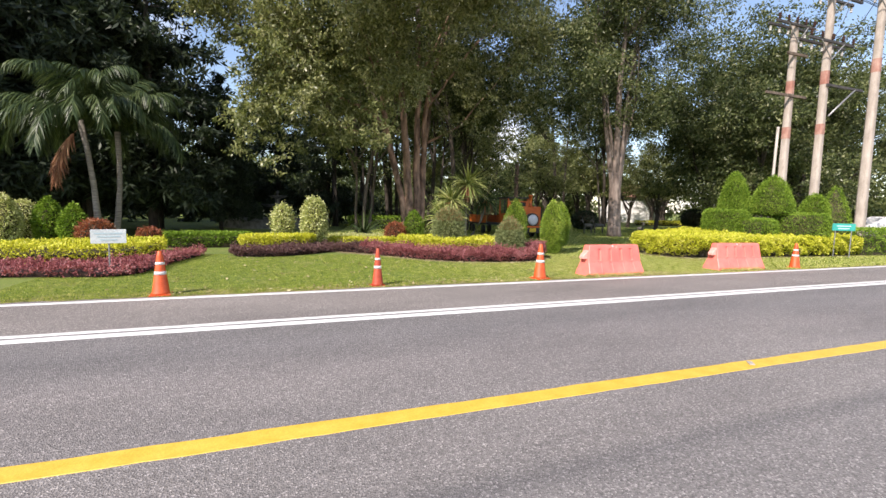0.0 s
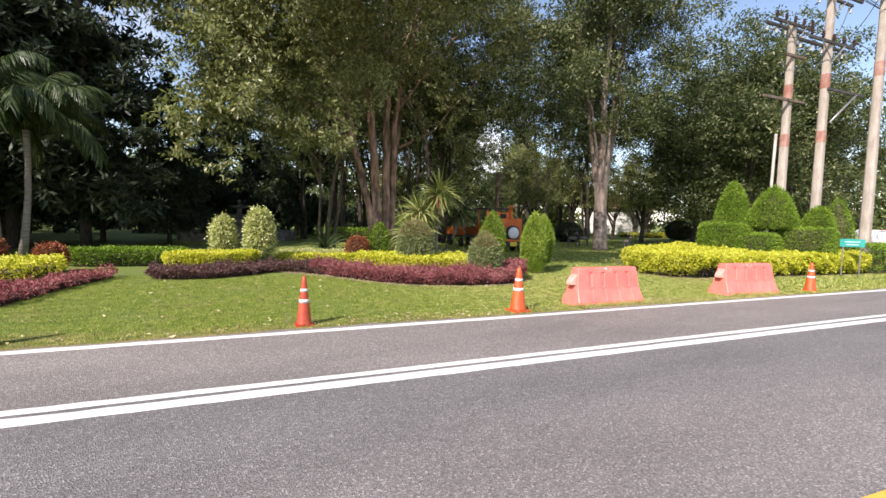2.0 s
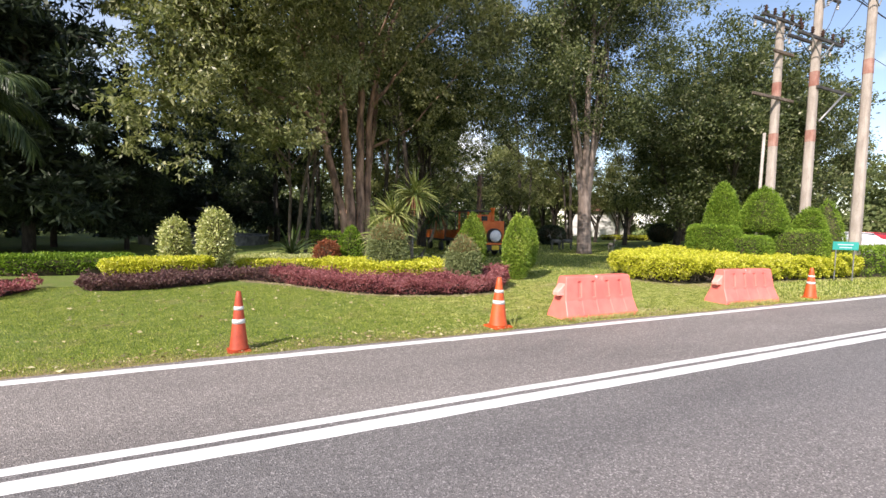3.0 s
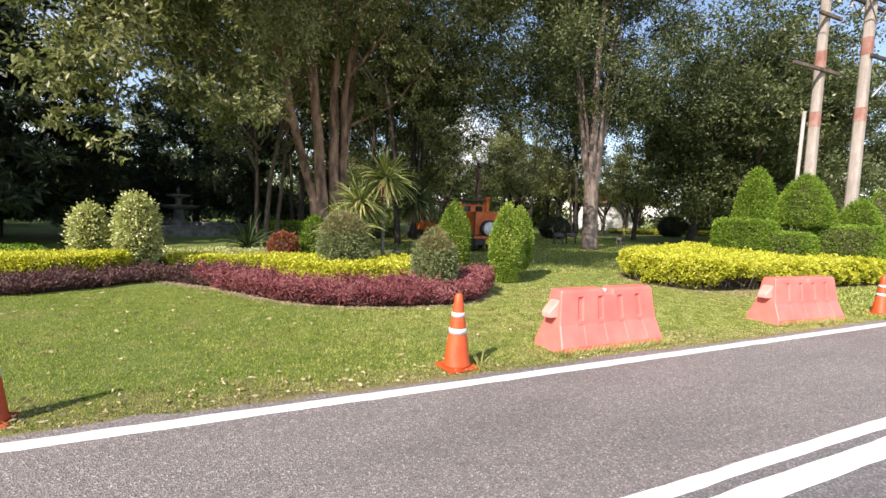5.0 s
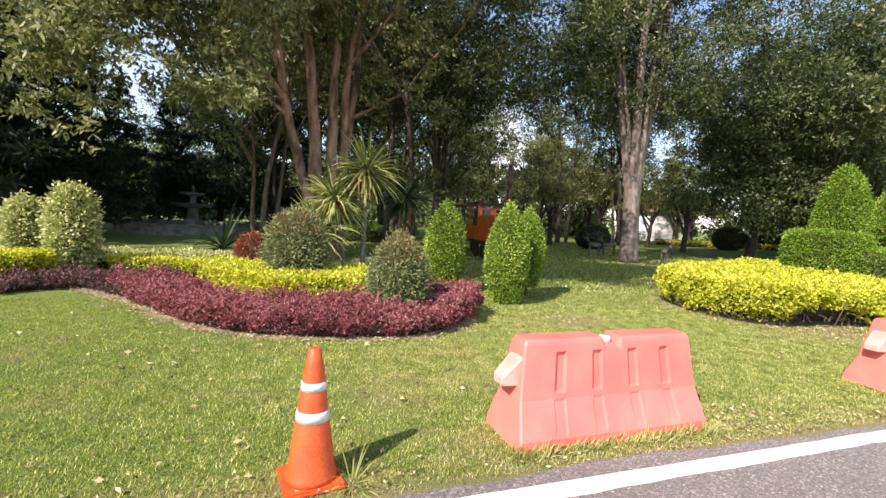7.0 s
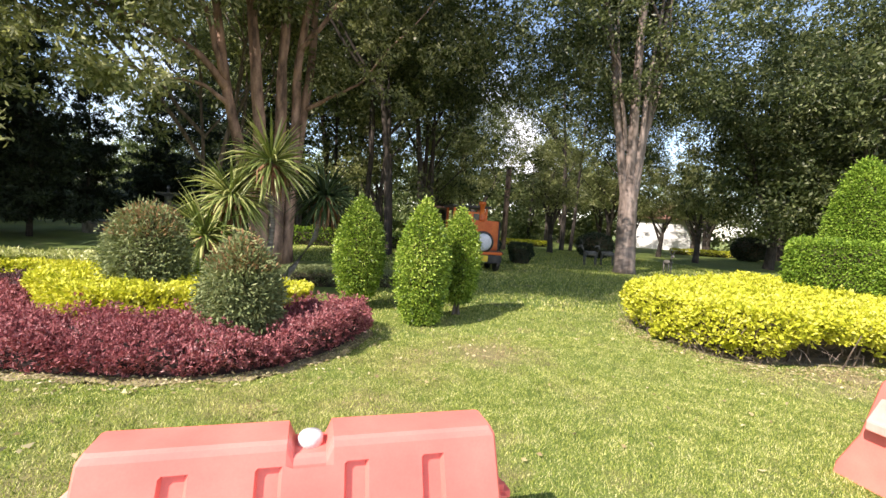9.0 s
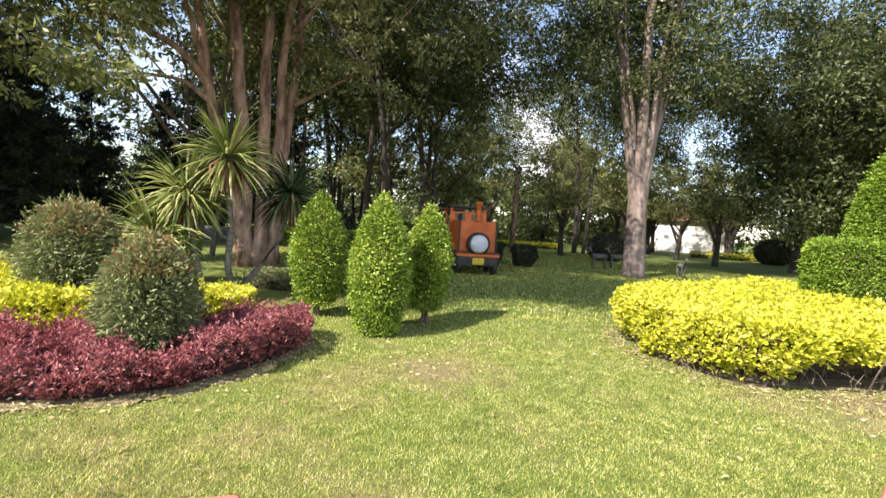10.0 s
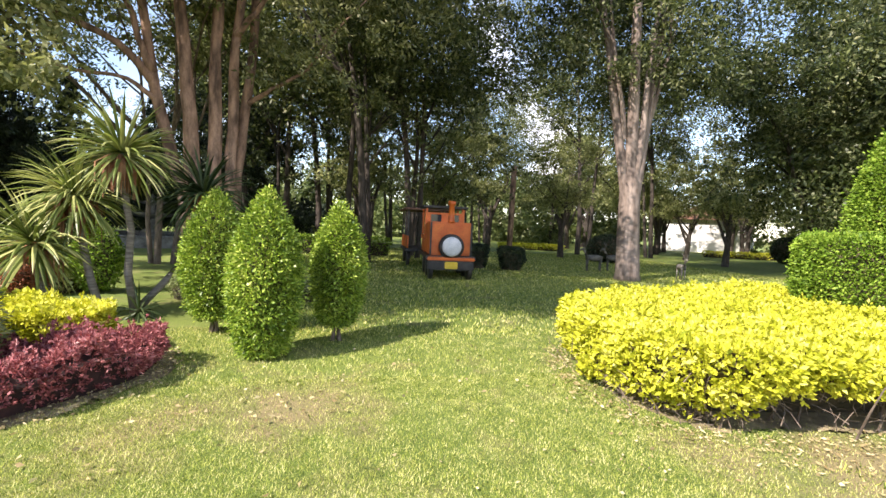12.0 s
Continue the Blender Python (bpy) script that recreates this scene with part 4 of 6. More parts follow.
clipped("olive_shrub", (5.64, 12.08, -0.012), egg(1.19, 0.345, 0.0, 0.45), M["olive_leaf"], (0.065, 0.018), 26000, "dusky grey-green ball shrub with a rusty crown", "shrub", 44, 0.2, fuzz=0.055)
for ob, prof, sd in ((bpy.data.objects["olive_shrub"], ball(1.40, 0.42, 0.14)[9:], 45), (bpy.data.objects["olive_shrub.001"], egg(1.20, 0.345, 0.0, 0.45)[12:], 46)):
    rng = np.random.default_rng(sd)
    pos, nrm = lathe_points(prof, 2300, rng, 0.05)
    part("rusty_tip", leaf_mesh("rusty_tip", pos, nrm + np.array([0, 0, 0.6]), 0.055, 0.018, rng, 0.4), M["rust_tip"], ob, "rusty new growth on the crown")
clipped("green_shrub", (4.25, 17.3, -0.012), egg(1.35, 0.36, 0.1), M["box_leaf"], (0.06, 0.035), 5000, "small dark green upright shrub", "shrub", 47, 0.1)
clipped("rusty_shrub", (3.4, 16.9, -0.012), ball(0.85, 0.36, 0.05), M["rust_leaf"], (0.07, 0.03), 3500, "low shrub with rusty red new leaves", "shrub", 48, 0.1)
clipped("green_shrub", (-6.62, 17.15, -0.012), egg(1.36, 0.35, 0.08), M["box_leaf"], (0.07, 0.04), 6000, "green shrub clipped to a rounded column", "topiary", 49, 0.1, group="rounded column shrubs")
clipped("green_shrub", (-7.45, 17.75, -0.012), egg(1.55, 0.37, 0.08), M["box_leaf"], (0.07, 0.04), 6000, "green shrub clipped to a rounded column", "topiary", 50, 0.1, group="rounded column shrubs")
clipped("variegated_shrub", (-8.3, 17.2, -0.012), egg(1.62, 0.38, 0.08), M["cream_leaf"], (0.07, 0.04), 5000, "cream-leaved shrub beside clipped columns", "shrub", 51, 0.1)
clipped("variegated_shrub", (-8.35, 18.4, -0.012), ball(1.4, 0.4, 0.08), M["cream_leaf"], (0.07, 0.04), 3500, "small cream-leaved shrub beside clipped columns", "shrub", 52, 0.1)
clipped("rusty_shrub", (-5.6, 15.6, -0.012), ball(0.90, 0.42, 0.08), M["rust_leaf"], (0.07, 0.03), 4000, "round shrub with rusty red leaves", "shrub", 53, 0.1)
clipped("rusty_shrub", (-4.3, 15.6, -0.012), ball(0.68, 0.30, 0.08), M["rust_leaf"], (0.07, 0.03), 3000, "small round shrub with rusty red leaves", "shrub", 54, 0.1)


def tier(place, r, h, label, sd, n):
    prof = [(0.01, 0.3), (r * 0.97, 0.32), (r, h * 0.6), (r * 0.99, h - 0.12), (r * 0.93, h - 0.03), (r * 0.7, h), (0.01, h)]
    return clipped("tier_hedge", place, prof, M["box_leaf"], (0.044, 0.023), int(n * 1.7), label, "topiary", sd, 0.2, group="tiered hedges by the poles")


def peak(place, r, h, z0, label, sd, n):
    prof = [(0.01, z0), (r, z0 + 0.03), (r * 0.94, z0 + (h - z0) * 0.3), (r * 0.72, z0 + (h - z0) * 0.6), (r * 0.40, z0 + (h - z0) * 0.85), (r * 0.16, h - 0.05), (0.01, h)]
    return clipped("cone_topiary", place, prof, M["box_leaf"], (0.044, 0.023), int(n * 1.7), label, "topiary", sd, 0.0, fuzz=0.04, group="cone topiaries by the poles")


tier((14.9, 12.37, -0.012), 0.72, 1.58, "green clipped drum hedge at the bed's end", 61, 30000)
tier((15.52, 11.85, -0.012), 0.80, 1.27, "lower green clipped drum hedge", 62, 18000)
tier((17.4, 11.27, -0.012), 0.84, 1.50, "green clipped drum hedge near the poles", 63, 18000)
peak((15.2, 12.3, -0.012), 0.45, 3.0, 1.62, "green clipped cone rising from a drum hedge", 64, 17000)
broad = peak((16.72, 11.92, -0.012), 0.68, 2.9, 1.50, "broad green clipped cone between drum hedges", 65, 17000)
part("stem", rod((0, 0, -0.03), (0, 0, 1.7), 0.07), M["bark"], broad)
peak((18.0, 11.2, -0.012), 0.44, 2.26, 1.45, "small green clipped cone on a drum hedge", 66, 9000)
peak((19.9, 11.6, -0.012), 0.62, 2.6, 0.1, "green clipped cone beside a concrete pole", 67, 9000)
bed("green_hedge", [(19.2, 10.2), (21.5, 10.1), (24.0, 10.2), (24.0, 11.3), (21.5, 11.3), (19.6, 11.0)], 0.98, (M["box_leaf"], M["twig"]), (0.06, 0.035), 14000, "dark green hedge beside the driveway", "hedge", 68, 0.03, 0.05)


# ---- electricity poles ----
def concrete_pole(place, h, r0, r1, bands, arms, label, lean=0.0):
    p = thing("electricity_pole", place, 0, label, "utility pole", "concrete electricity poles")
    rr = lambda z: r0 + (r1 - r0) * z / h
    part("post", Geo().lathe([(rr(z), z) for z in (-0.2, h * 0.3, h * 0.6, h)], 12, (0, 0), 0.5), M["pole"], p)
    for z0, z1 in bands:
        part("painted_band", Geo().lathe([(rr(z0) + 0.006, z0), (rr(z1) + 0.006, z1)], 12, (0, 0), 0.5), M["pole_red"], p, "faded red painted band")
    for z, x0, x1, mt, pins in arms:
        for side in ((-1, 1) if pins else (-1,)):
            part("cross_arm", box((x1 - x0, 0.075, 0.10), ((x0 + x1) / 2, side * (rr(z) * 0.95 + 0.037), z), 0.008), M[mt], p)
        for k in range(pins):
            x = x0 + 0.1 + (x1 - x0 - 0.2) * k / max(pins - 1, 1)
            part("insulator", Geo().lathe([(0.02, z + 0.05), (0.06, z + 0.09), (0.035, z + 0.12), (0.065, z + 0.17), (0.035, z + 0.20), (0.055, z + 0.25), (0.01, z + 0.29)], 10, (x, -rr(z) * 1.2 - 0.045)), M["porcelain"], p)
            part("hanging_insulator", Geo().lathe([(0.015, z - 0.26), (0.05, z - 0.24), (0.03, z - 0.20), (0.055, z - 0.16), (0.03, z - 0.12), (0.05, z - 0.09), (0.015, z - 0.05)], 10, (x + 0.05, rr(z) * 1.2 + 0.045)), M["white_porcelain"], p, "white porcelain insulator")
        if pins:
            for x in (x0 * 0.5, x1 * 0.5):
                part("arm_brace", rod((x, -rr(z) * 1.2 - 0.045, z - 0.03), (0, -rr(z) * 1.2 - 0.02, z - 0.65), 0.02, 6), M["steel"], p)
    return p


concrete_pole((18.45, 12.75, 0), 9.0, 0.155, 0.115, [(4.5, 4.95), (6.25, 6.75)], [(8.85, -1.3, 0.95, "dark_steel", 5), (7.75, -0.55, 0.6, "bark", 0), (6.15, -1.6, 0.75, "bark", 0)], "pale concrete pole with red bands and dark cross-arm")
concrete_pole((19.1, 11.92, 0), 11.5, 0.155, 0.11, [(4.6, 5.0), (6.5, 7.0)], [(9.75, -0.5, 1.6, "dark_steel", 4), (8.05, -1.4, 1.3, "dark_steel", 5), (6.45, -0.1, 2.1, "dark_steel", 0)], "tall pale concrete pole with red bands and cross-arms")
concrete_pole((20.55, 11.05, 0), 11.5, 0.17, 0.11, [(6.9, 7.4)], [(9.75, -1.6, 0.6, "dark_steel", 4)], "pale concrete pole beside the driveway")
solo("service_pipe", rod((18.2, 13.0, -0.1), (18.3, 12.97, 5.0), 0.05), M["concrete"], "thin grey service pipe beside a concrete pole", "pipe", smooth=True)
solo("stay_bar", rod((19.25, 11.76, 5.3), (20.7, 11.74, 6.42), 0.035), M["steel"], "galvanised stay bar braced from a pole", "brace", smooth=True)


def hung_cable(a, b, sag, r=0.012):
    a, b = Vector(a), Vector(b)
    pts = [a.lerp(b, t / 12) - Vector((0, 0, sag * 4 * (t / 12) * (1 - t / 12))) for t in range(13)]
    solo("overhead_cable", Geo().tube(pts, [r] * 13, 5), M["cable"], "thin black overhead cable between poles", "cable", group="overhead cables")


for dx, z in ((-0.4, 10.0), (0.6, 10.0), (1.5, 10.0), (1.2, 8.3)):
    hung_cable((19.1 + dx, 11.75, z), (62.0, 12.5 + dx, z + 0.2), 1.0)
hung_cable((17.3, 12.6, 8.6), (17.8, 11.75, 8.3), 0.35)
hung_cable((18.4, 12.9, 8.6), (18.8, 12.05, 7.8), 0.4)
hung_cable((19.3, 12.6, 8.6), (20.2, 12.05, 7.8), 0.45)
hung_cable((19.9, 11.75, 8.3), (20.3, 10.9, 10.0), 0.2)
hung_cable((19.2, 11.75, 8.3), (19.9, 11.75, 9.55), 0.15)


# ---- sword-leaved plants ----
def sword_rosette(rng, at, n, length, width, droop):
    vs, fs = [], []
    for i in range(n):
        a, el = rng.uniform(0, 2 * math.pi), math.asin(rng.uniform(-0.75, 0.98))
        ln = length * rng.uniform(0.75, 1.15)
        d = Vector((math.cos(a) * math.cos(el), math.sin(a) * math.cos(el), math.sin(el)))
        s = Vector((-math.sin(a), math.cos(a), rng.uniform(-0.3, 0.3))).normalized()
        p = Vector(at) + d * 0.05
        k = len(vs)
        for j in range(5):
            w = width * (0.75, 1.0, 0.9, 0.6, 0.03)[j]
            n2 = s.cross(d)
            vs += [p - s * w / 2 + n2 * w * 0.18, p - n2 * w * 0.1, p + s * w / 2 + n2 * w * 0.18]
            d = (d + Vector((0, 0, -droop * (0.3 + 0.35 * j) * (1 - 0.5 * abs(d.z))))).normalized()
            p = p + d * ln / 4
        for j in range(4):
            b = k + j * 3
            fs += [(b, b + 1, b + 4, b + 3), (b + 1, b + 2, b + 5, b + 4)]
    return vs, fs


def sword_plant(place, trunk, heads, label, seed, material="sword_leaf", dead=30):
    rng = np.random.default_rng(seed)
    top = thing("sword_plant", place, 0, label, "plant", "sword-leaved plants")
    if trunk:
        g = Geo()
        g.tube(trunk, [0.058 - 0.018 * i / (len(trunk) - 1) for i in range(len(trunk))], 9)
        part("trunk", g, M["palm_bark"], top, "", True)
    for at, n, ln, w in heads:
        vs, fs = sword_rosette(rng, at, n, ln, w, 0.31)
        part("leaf_crown", Geo().add(vs, fs), M[material], top)
        if dead:
            vs, fs = [], []
            for i in range(dead):
                a = rng.uniform(0, 2 * math.pi)
                r = rng.uniform(0.08, 0.35)
                p0 = Vector(at) + Vector((r * math.cos(a) * 0.4, r * math.sin(a) * 0.4, -0.02))
                p1 = Vector(at) + Vector((r * math.cos(a), r * math.sin(a), -rng.uniform(0.25, 0.65)))
                k = len(vs)
                s = Vector((-math.sin(a), math.cos(a), 0)) * 0.016
                mid = (p0 + p1) / 2 + Vector((r * math.cos(a) * 0.3, r * math.sin(a) * 0.3, 0.06))
                vs += [p0 - s, p0 + s, mid - s, mid + s, p1 - s * 0.3, p1 + s * 0.3]
                fs += [(k, k + 1, k + 3, k + 2), (k + 2, k + 3, k + 5, k + 4)]
            part("dry_skirt", Geo().add(vs, fs), M["dead_leaf"], top, "dry brown hanging strands")
    return top


sword_plant((5.55, 15.35, 0), [(0.15, 0, -0.05), (0.05, 0, 0.6), (0.08, 0.02, 1.2), (0.03, -0.1, 1.8), (0.05, -0.2, 2.28)], [((0.05, -0.2, 2.28), 200, 0.85, 0.05)], "tall plant with an arching crown of sword leaves", 71, dead=110)
sword_plant((5.2, 15.2, 0), [(0.15, 0, -0.05), (0.0, 0, 0.5), (-0.12, 0, 1.1), (-0.2, 0, 1.6)], [((-0.2, 0, 1.66), 200, 0.85, 0.05)], "leaning plant with a crown of striped sword leaves", 72, dead=130)
sword_plant((4.75, 15.0, 0), [(0.1, 0, -0.05), (0.0, 0, 0.4), (-0.1, 0, 0.95)], [((-0.1, 0, 1.0), 140, 0.85, 0.055)], "short plant with a crown of sword leaves", 73, dead=20)
sword_plant((6.1, 15.6, 0), [(-0.5, -0.1, -0.05), (-0.1, 0, 0.45), (0.25, 0, 1.0), (0.42, 0, 1.7)], [((0.42, 0, 1.8), 150, 0.8, 0.05)], "dark plant with drooping sword leaves on a leaning stem", 74, "palm_leaf", 70)
sword_plant((2.55, 18.6, 0), None, [((0, 0, 0.35), 70, 1.25, 0.07)], "ground rosette of stiff sword leaves", 75, "palm_leaf", 0)
sword_plant((5.9, 15.0, 0), None, [((0, 0, 0.1), 40, 0.45, 0.03)], "small ground rosette of thin leaves", 76, "palm_leaf", 0)


# ---- palms ----
def frond(rng, at, az, el, length, vs, fs, droop=0.55, leaflets=34, leaf_len=0.62):
    d = Vector((math.cos(az) * math.cos(el), math.sin(az) * math.cos(el), math.sin(el)))
    p = Vector(at)
    side = Vector((-math.sin(az), math.cos(az), 0))
    for i in range(leaflets):
        t = i / leaflets
        d = (d + Vector((0, 0, -droop * 2.6 / leaflets * (0.4 + t)))).normalized()
        q = p + d * length / leaflets
        k = len(vs)
        vs += [p - side * 0.015, p + side * 0.015, q + side * 0.012, q - side * 0.012]
        fs.append((k, k + 1, k + 2, k + 3))
        if t > 0.12:
            for sg in (-1, 1):
                for rep in (0, 1):
                    up = d.cross(side) * -1
                    w = (side * sg * rng.uniform(0.35, 0.9) + d * 0.7 + up * rng.uniform(-0.6, 0.6) + Vector((0, 0, -0.95))).normalized()
                    ln = leaf_len * (1 - 0.55 * abs(t - 0.45) * 1.6) * rng.uniform(0.8, 1.15)
                    e = w.cross(d).normalized() * 0.016
                    k = len(vs)
                    m1 = p + w * ln * 0.5
                    m2 = p + w * ln + Vector((0, 0, -0.18 * ln))
                    wd = w.cross(e).normalized() * 0.016
                    vs += [p - wd * 0.5, p + wd * 0.5, m1 + wd, m1 - wd, m2]
                    fs += [(k, k + 1, k + 2, k + 3), (k + 3, k + 2, k + 4)]
        p = q


def palm(place, h, lean, n, seed, dead, label):
    rng = np.random.default_rng(seed)
    top = thing("palm_tree", place, 0, label, "palm tree", "pair of feathery palms")
    tip = Vector((lean[0], lean[1], h))
    pts = [tip * t + Vector((0.1 * math.sin(t * 3), 0, 0)) for t in (0, 0.25, 0.5, 0.75, 1.0)]
    pts[0].z = -0.1
    part("trunk", Geo().tube(pts, [0.13, 0.095, 0.08, 0.075, 0.09], 12), M["palm_bark"], top, "", True)
    for i in range(n):
        vs, fs = [], []
        frond(rng, pts[-1], 2 * math.pi * i / n + rng.uniform(-0.2, 0.2), radians(rng.uniform(30, 82)), rng.uniform(2.6, 3.2), vs, fs, rng.uniform(0.95, 1.4), 52, 0.7)
        part("frond", Geo().add(vs, fs), M["palm_leaf"], top)
    for az in dead:
        vs, fs = [], []
        frond(rng, pts[-1] - Vector((0, 0, 0.25)), az, radians(-35), 1.9, vs, fs, 1.3)
        part("dead_frond", Geo().add(vs, fs), M["dead_leaf"], top, "hanging brown dead frond")
    return top


palm((-6.2, 17.85, 0), 3.95, (-0.4, 0.1), 22, 81, [3.6, 4.0], "leaning palm with plumed fronds and a dead frond")
palm((-5.95, 18.5, 0), 3.75, (0.15, 0.1), 20, 82, [], "upright palm with plumed green fronds")


# ---- trees ----
def tree(name, place, stems, leaf_mat, bark_mat, leaf, count, label, seed, level=2, fork=3, clump=1.0, lower=None, droop=0.35, extra=(), group="", bend=0.08, boles=()):
    """stems: (start, way, length, radius). Trunk and limbs are one mesh, the crown another."""
    rng = np.random.default_rng(seed)
    top = thing(name, place, 0, label, "tree", group)
    g, tips = Geo(), []
    for pts, rad in boles:
        g.tube(pts, rad, 14)
    for st, way, ln, r in stems:
        grow(rng, g, tips, st, way, ln, r, level, bend, fork)
    part("trunk", g, M[bark_mat], top, "", True)
    cs = [tuple(p) for p, ln in tips] + [tuple(c) for c, r in extra]
    rs = [clump * rng.uniform(0.7, 1.3) for _ in tips] + [r for c, r in extra]
    if lower is not None:
        cs, rs = zip(*[(c, r) for c, r in zip(cs, rs) if c[2] > lower])
    part("crown", crown_leaves("crown", cs, rs, count, leaf, rng, droop), M[leaf_mat], top)
    return top


def bole(pts, r0, r1, seed, rings=16):
    """A trunk through a few places, with uneven girth and a slight wander."""
    rng = np.random.default_rng(seed)
    p = np.array(pts, float)
    t = np.concatenate([[0], np.cumsum(np.linalg.norm(np.diff(p, axis=0), axis=1))])
    q = np.linspace(0, t[-1], rings)
    line = np.stack([np.interp(q, t, p[:, k]) for k in range(3)], 1)
    for _ in range(2):
        line[1:-1] = line[:-2] * 0.25 + line[1:-1] * 0.5 + line[2:] * 0.25
    line[1:-1, :2] += rng.normal(0, 0.022, (rings - 2, 2))
    f = q / t[-1]
    rad = (r0 + (r1 - r0) * f) * (1 + rng.normal(0, 0.05, rings)) + 0.5 * r0 * np.exp(-f * t[-1] / 0.35)
    return [tuple(v) for v in line], list(rad)


# a leafy tree whose low boughs hang over the beds
rng = np.random.default_rng(4)
spray = [((rng.choice((-4.4, -1.1)) + rng.normal(0, 0.75), rng.normal(-3.8, 1.3), rng.uniform(3.3, 8.8)), rng.uniform(0.4, 0.9)) for k in range(66)]
tree("leafy_tree", (3.2, 22.6, -0.02), [((0, 0, 0), (-0.10, -0.03, 1), 6.5, 0.11), ((0.35, 0.15, 0), (0.04, 0.02, 1), 6.0, 0.09), ((-0.25, 0.2, 0), (-0.05, 0.05, 1), 6.0, 0.08), ((-0.3, -0.1, 2.9), (-0.7, -0.8, 0.8), 5.5, 0.07), ((-0.2, -0.2, 3.6), (-0.9, -0.5, 0.8), 5.0, 0.07)],
     "sunlit_leaf", "bark", (0.20, 0.078), 34000, "leafy tree with low sunlit boughs over the beds", 90, 2, 3, 0.7, 3.2, 0.45, spray, "", 0.16)

# the big many-stemmed tree
rng = np.random.default_rng(5)
spray = []
for k in range(60):
    a = rng.uniform(0, 2 * math.pi)
    r = rng.uniform(1.5, 6.5)
    spray.append(((r * math.cos(a) - 0.8, r * math.sin(a) * 0.9 - 1.0, rng.uniform(6.0, 14.0)), rng.uniform(0.8, 1.5)))
for k in range(24):
    spray.append(((rng.uniform(-5.2, -1.1), rng.uniform(-5.0, -0.5), rng.uniform(4.3, 8.5)), rng.uniform(0.5, 1.0)))
# sprays added mostly above the view, to cast shade on the lawn
for k in range(40):
    spray.append(((rng.uniform(-3.8, 1.2), rng.uniform(-9.4, -4.2), rng.uniform(7.4, 9.6)), rng.uniform(0.7, 1.2)))
for k in range(26):
    spray.append(((rng.uniform(-0.5, 3.6), rng.uniform(-7.6, -4.0), rng.uniform(8.4, 10.2)), rng.uniform(0.8, 1.3)))
for k in range(16):
    spray.append(((rng.uniform(-3.0, 0.8), rng.uniform(-8.0, -4.0), rng.uniform(7.6, 9.6)), rng.uniform(0.8, 1.2)))
for k in range(32):
    spray.append(((rng.choice((-3.0, -2.4, 2.3)) + rng.uniform(-1.1, 1.1), rng.uniform(-4.0, -0.6), rng.uniform(5.4, 9.8)), rng.uniform(0.4, 0.8)))
for k in range(18):
    spray.append(((rng.uniform(1.2, 4.6), rng.uniform(-1.5, 1.5), rng.uniform(4.6, 8.0)), rng.uniform(0.5, 0.9)))
# unseen head added out of view, placed to shade the far lawn
for k in range(40):
    spray.append(((rng.uniform(-8.2, 2.5), rng.uniform(-11.4, -6.9), rng.uniform(10.6, 12.6)), rng.uniform(0.8, 1.4)))
boles = [bole([(-0.10, 0, -0.1), (-0.45, 0, 2.4), (-0.88, 0, 3.5), (-1.15, 0, 5.0), (-1.5, 0, 7.5), (-1.8, -0.1, 10.0)], 0.16, 0.08, 1),
         bole([(-0.02, -0.12, -0.1), (-0.12, -0.1, 2.05), (-0.30, -0.1, 4.5), (-0.52, -0.1, 6.6), (-0.85, -0.2, 10.0)], 0.20, 0.10, 2),
         bole([(0.22, -0.05, -0.1), (0.37, 0, 2.0), (0.28, 0, 4.3), (0.33, 0, 7.4), (0.2, 0, 10.5)], 0.19, 0.09, 3),
         bole([(0.45, 0.15, -0.1), (0.68, 0.15, 1.9), (0.67, 0.15, 4.3), (0.75, 0.1, 6.3), (0.95, 0, 7.5), (1.5, -0.2, 9.4)], 0.16, 0.08, 4),
         bole([(0.55, 0.6, -0.1), (0.68, 0.6, 2.8), (0.88, 0.6, 4.4), (1.1, 0.6, 6.3), (1.0, 0.6, 10.0)], 0.17, 0.08, 5),
         bole([(-1.1, 0, 4.7), (-1.75, -0.2, 5.5), (-3.0, -0.5, 5.9), (-4.6, -0.9, 6.3)], 0.095, 0.04, 7),
         bole([(-1.0, 0, 4.2), (-1.7, -0.1, 4.75), (-2.7, -0.2, 4.7), (-3.9, -0.4, 5.0)], 0.055, 0.02, 13),
         bole([(-1.1, 0, 4.9), (-1.6, -0.5, 6.6), (-2.4, -1.4, 8.2)], 0.08, 0.04, 8),
         bole([(0.72, 0.1, 6.0), (1.4, -0.1, 6.9), (2.1, -0.3, 7.9), (3.0, -0.6, 9.2)], 0.07, 0.035, 9),
         bole([(0.9, 0.6, 4.5), (1.6, 0.3, 4.9), (2.4, 0.1, 5.3), (3.2, -0.2, 6.4)], 0.055, 0.025, 12),
         # long boughs added to carry the unseen shading head
         bole([(-0.8, -0.15, 9.2), (-2.4, -4.5, 10.8), (-3.6, -8.8, 11.6)], 0.10, 0.04, 10),
         bole([(-1.5, 0, 7.6), (-4.8, -4.2, 10.6), (-7.2, -8.0, 11.6)], 0.09, 0.04, 11)]
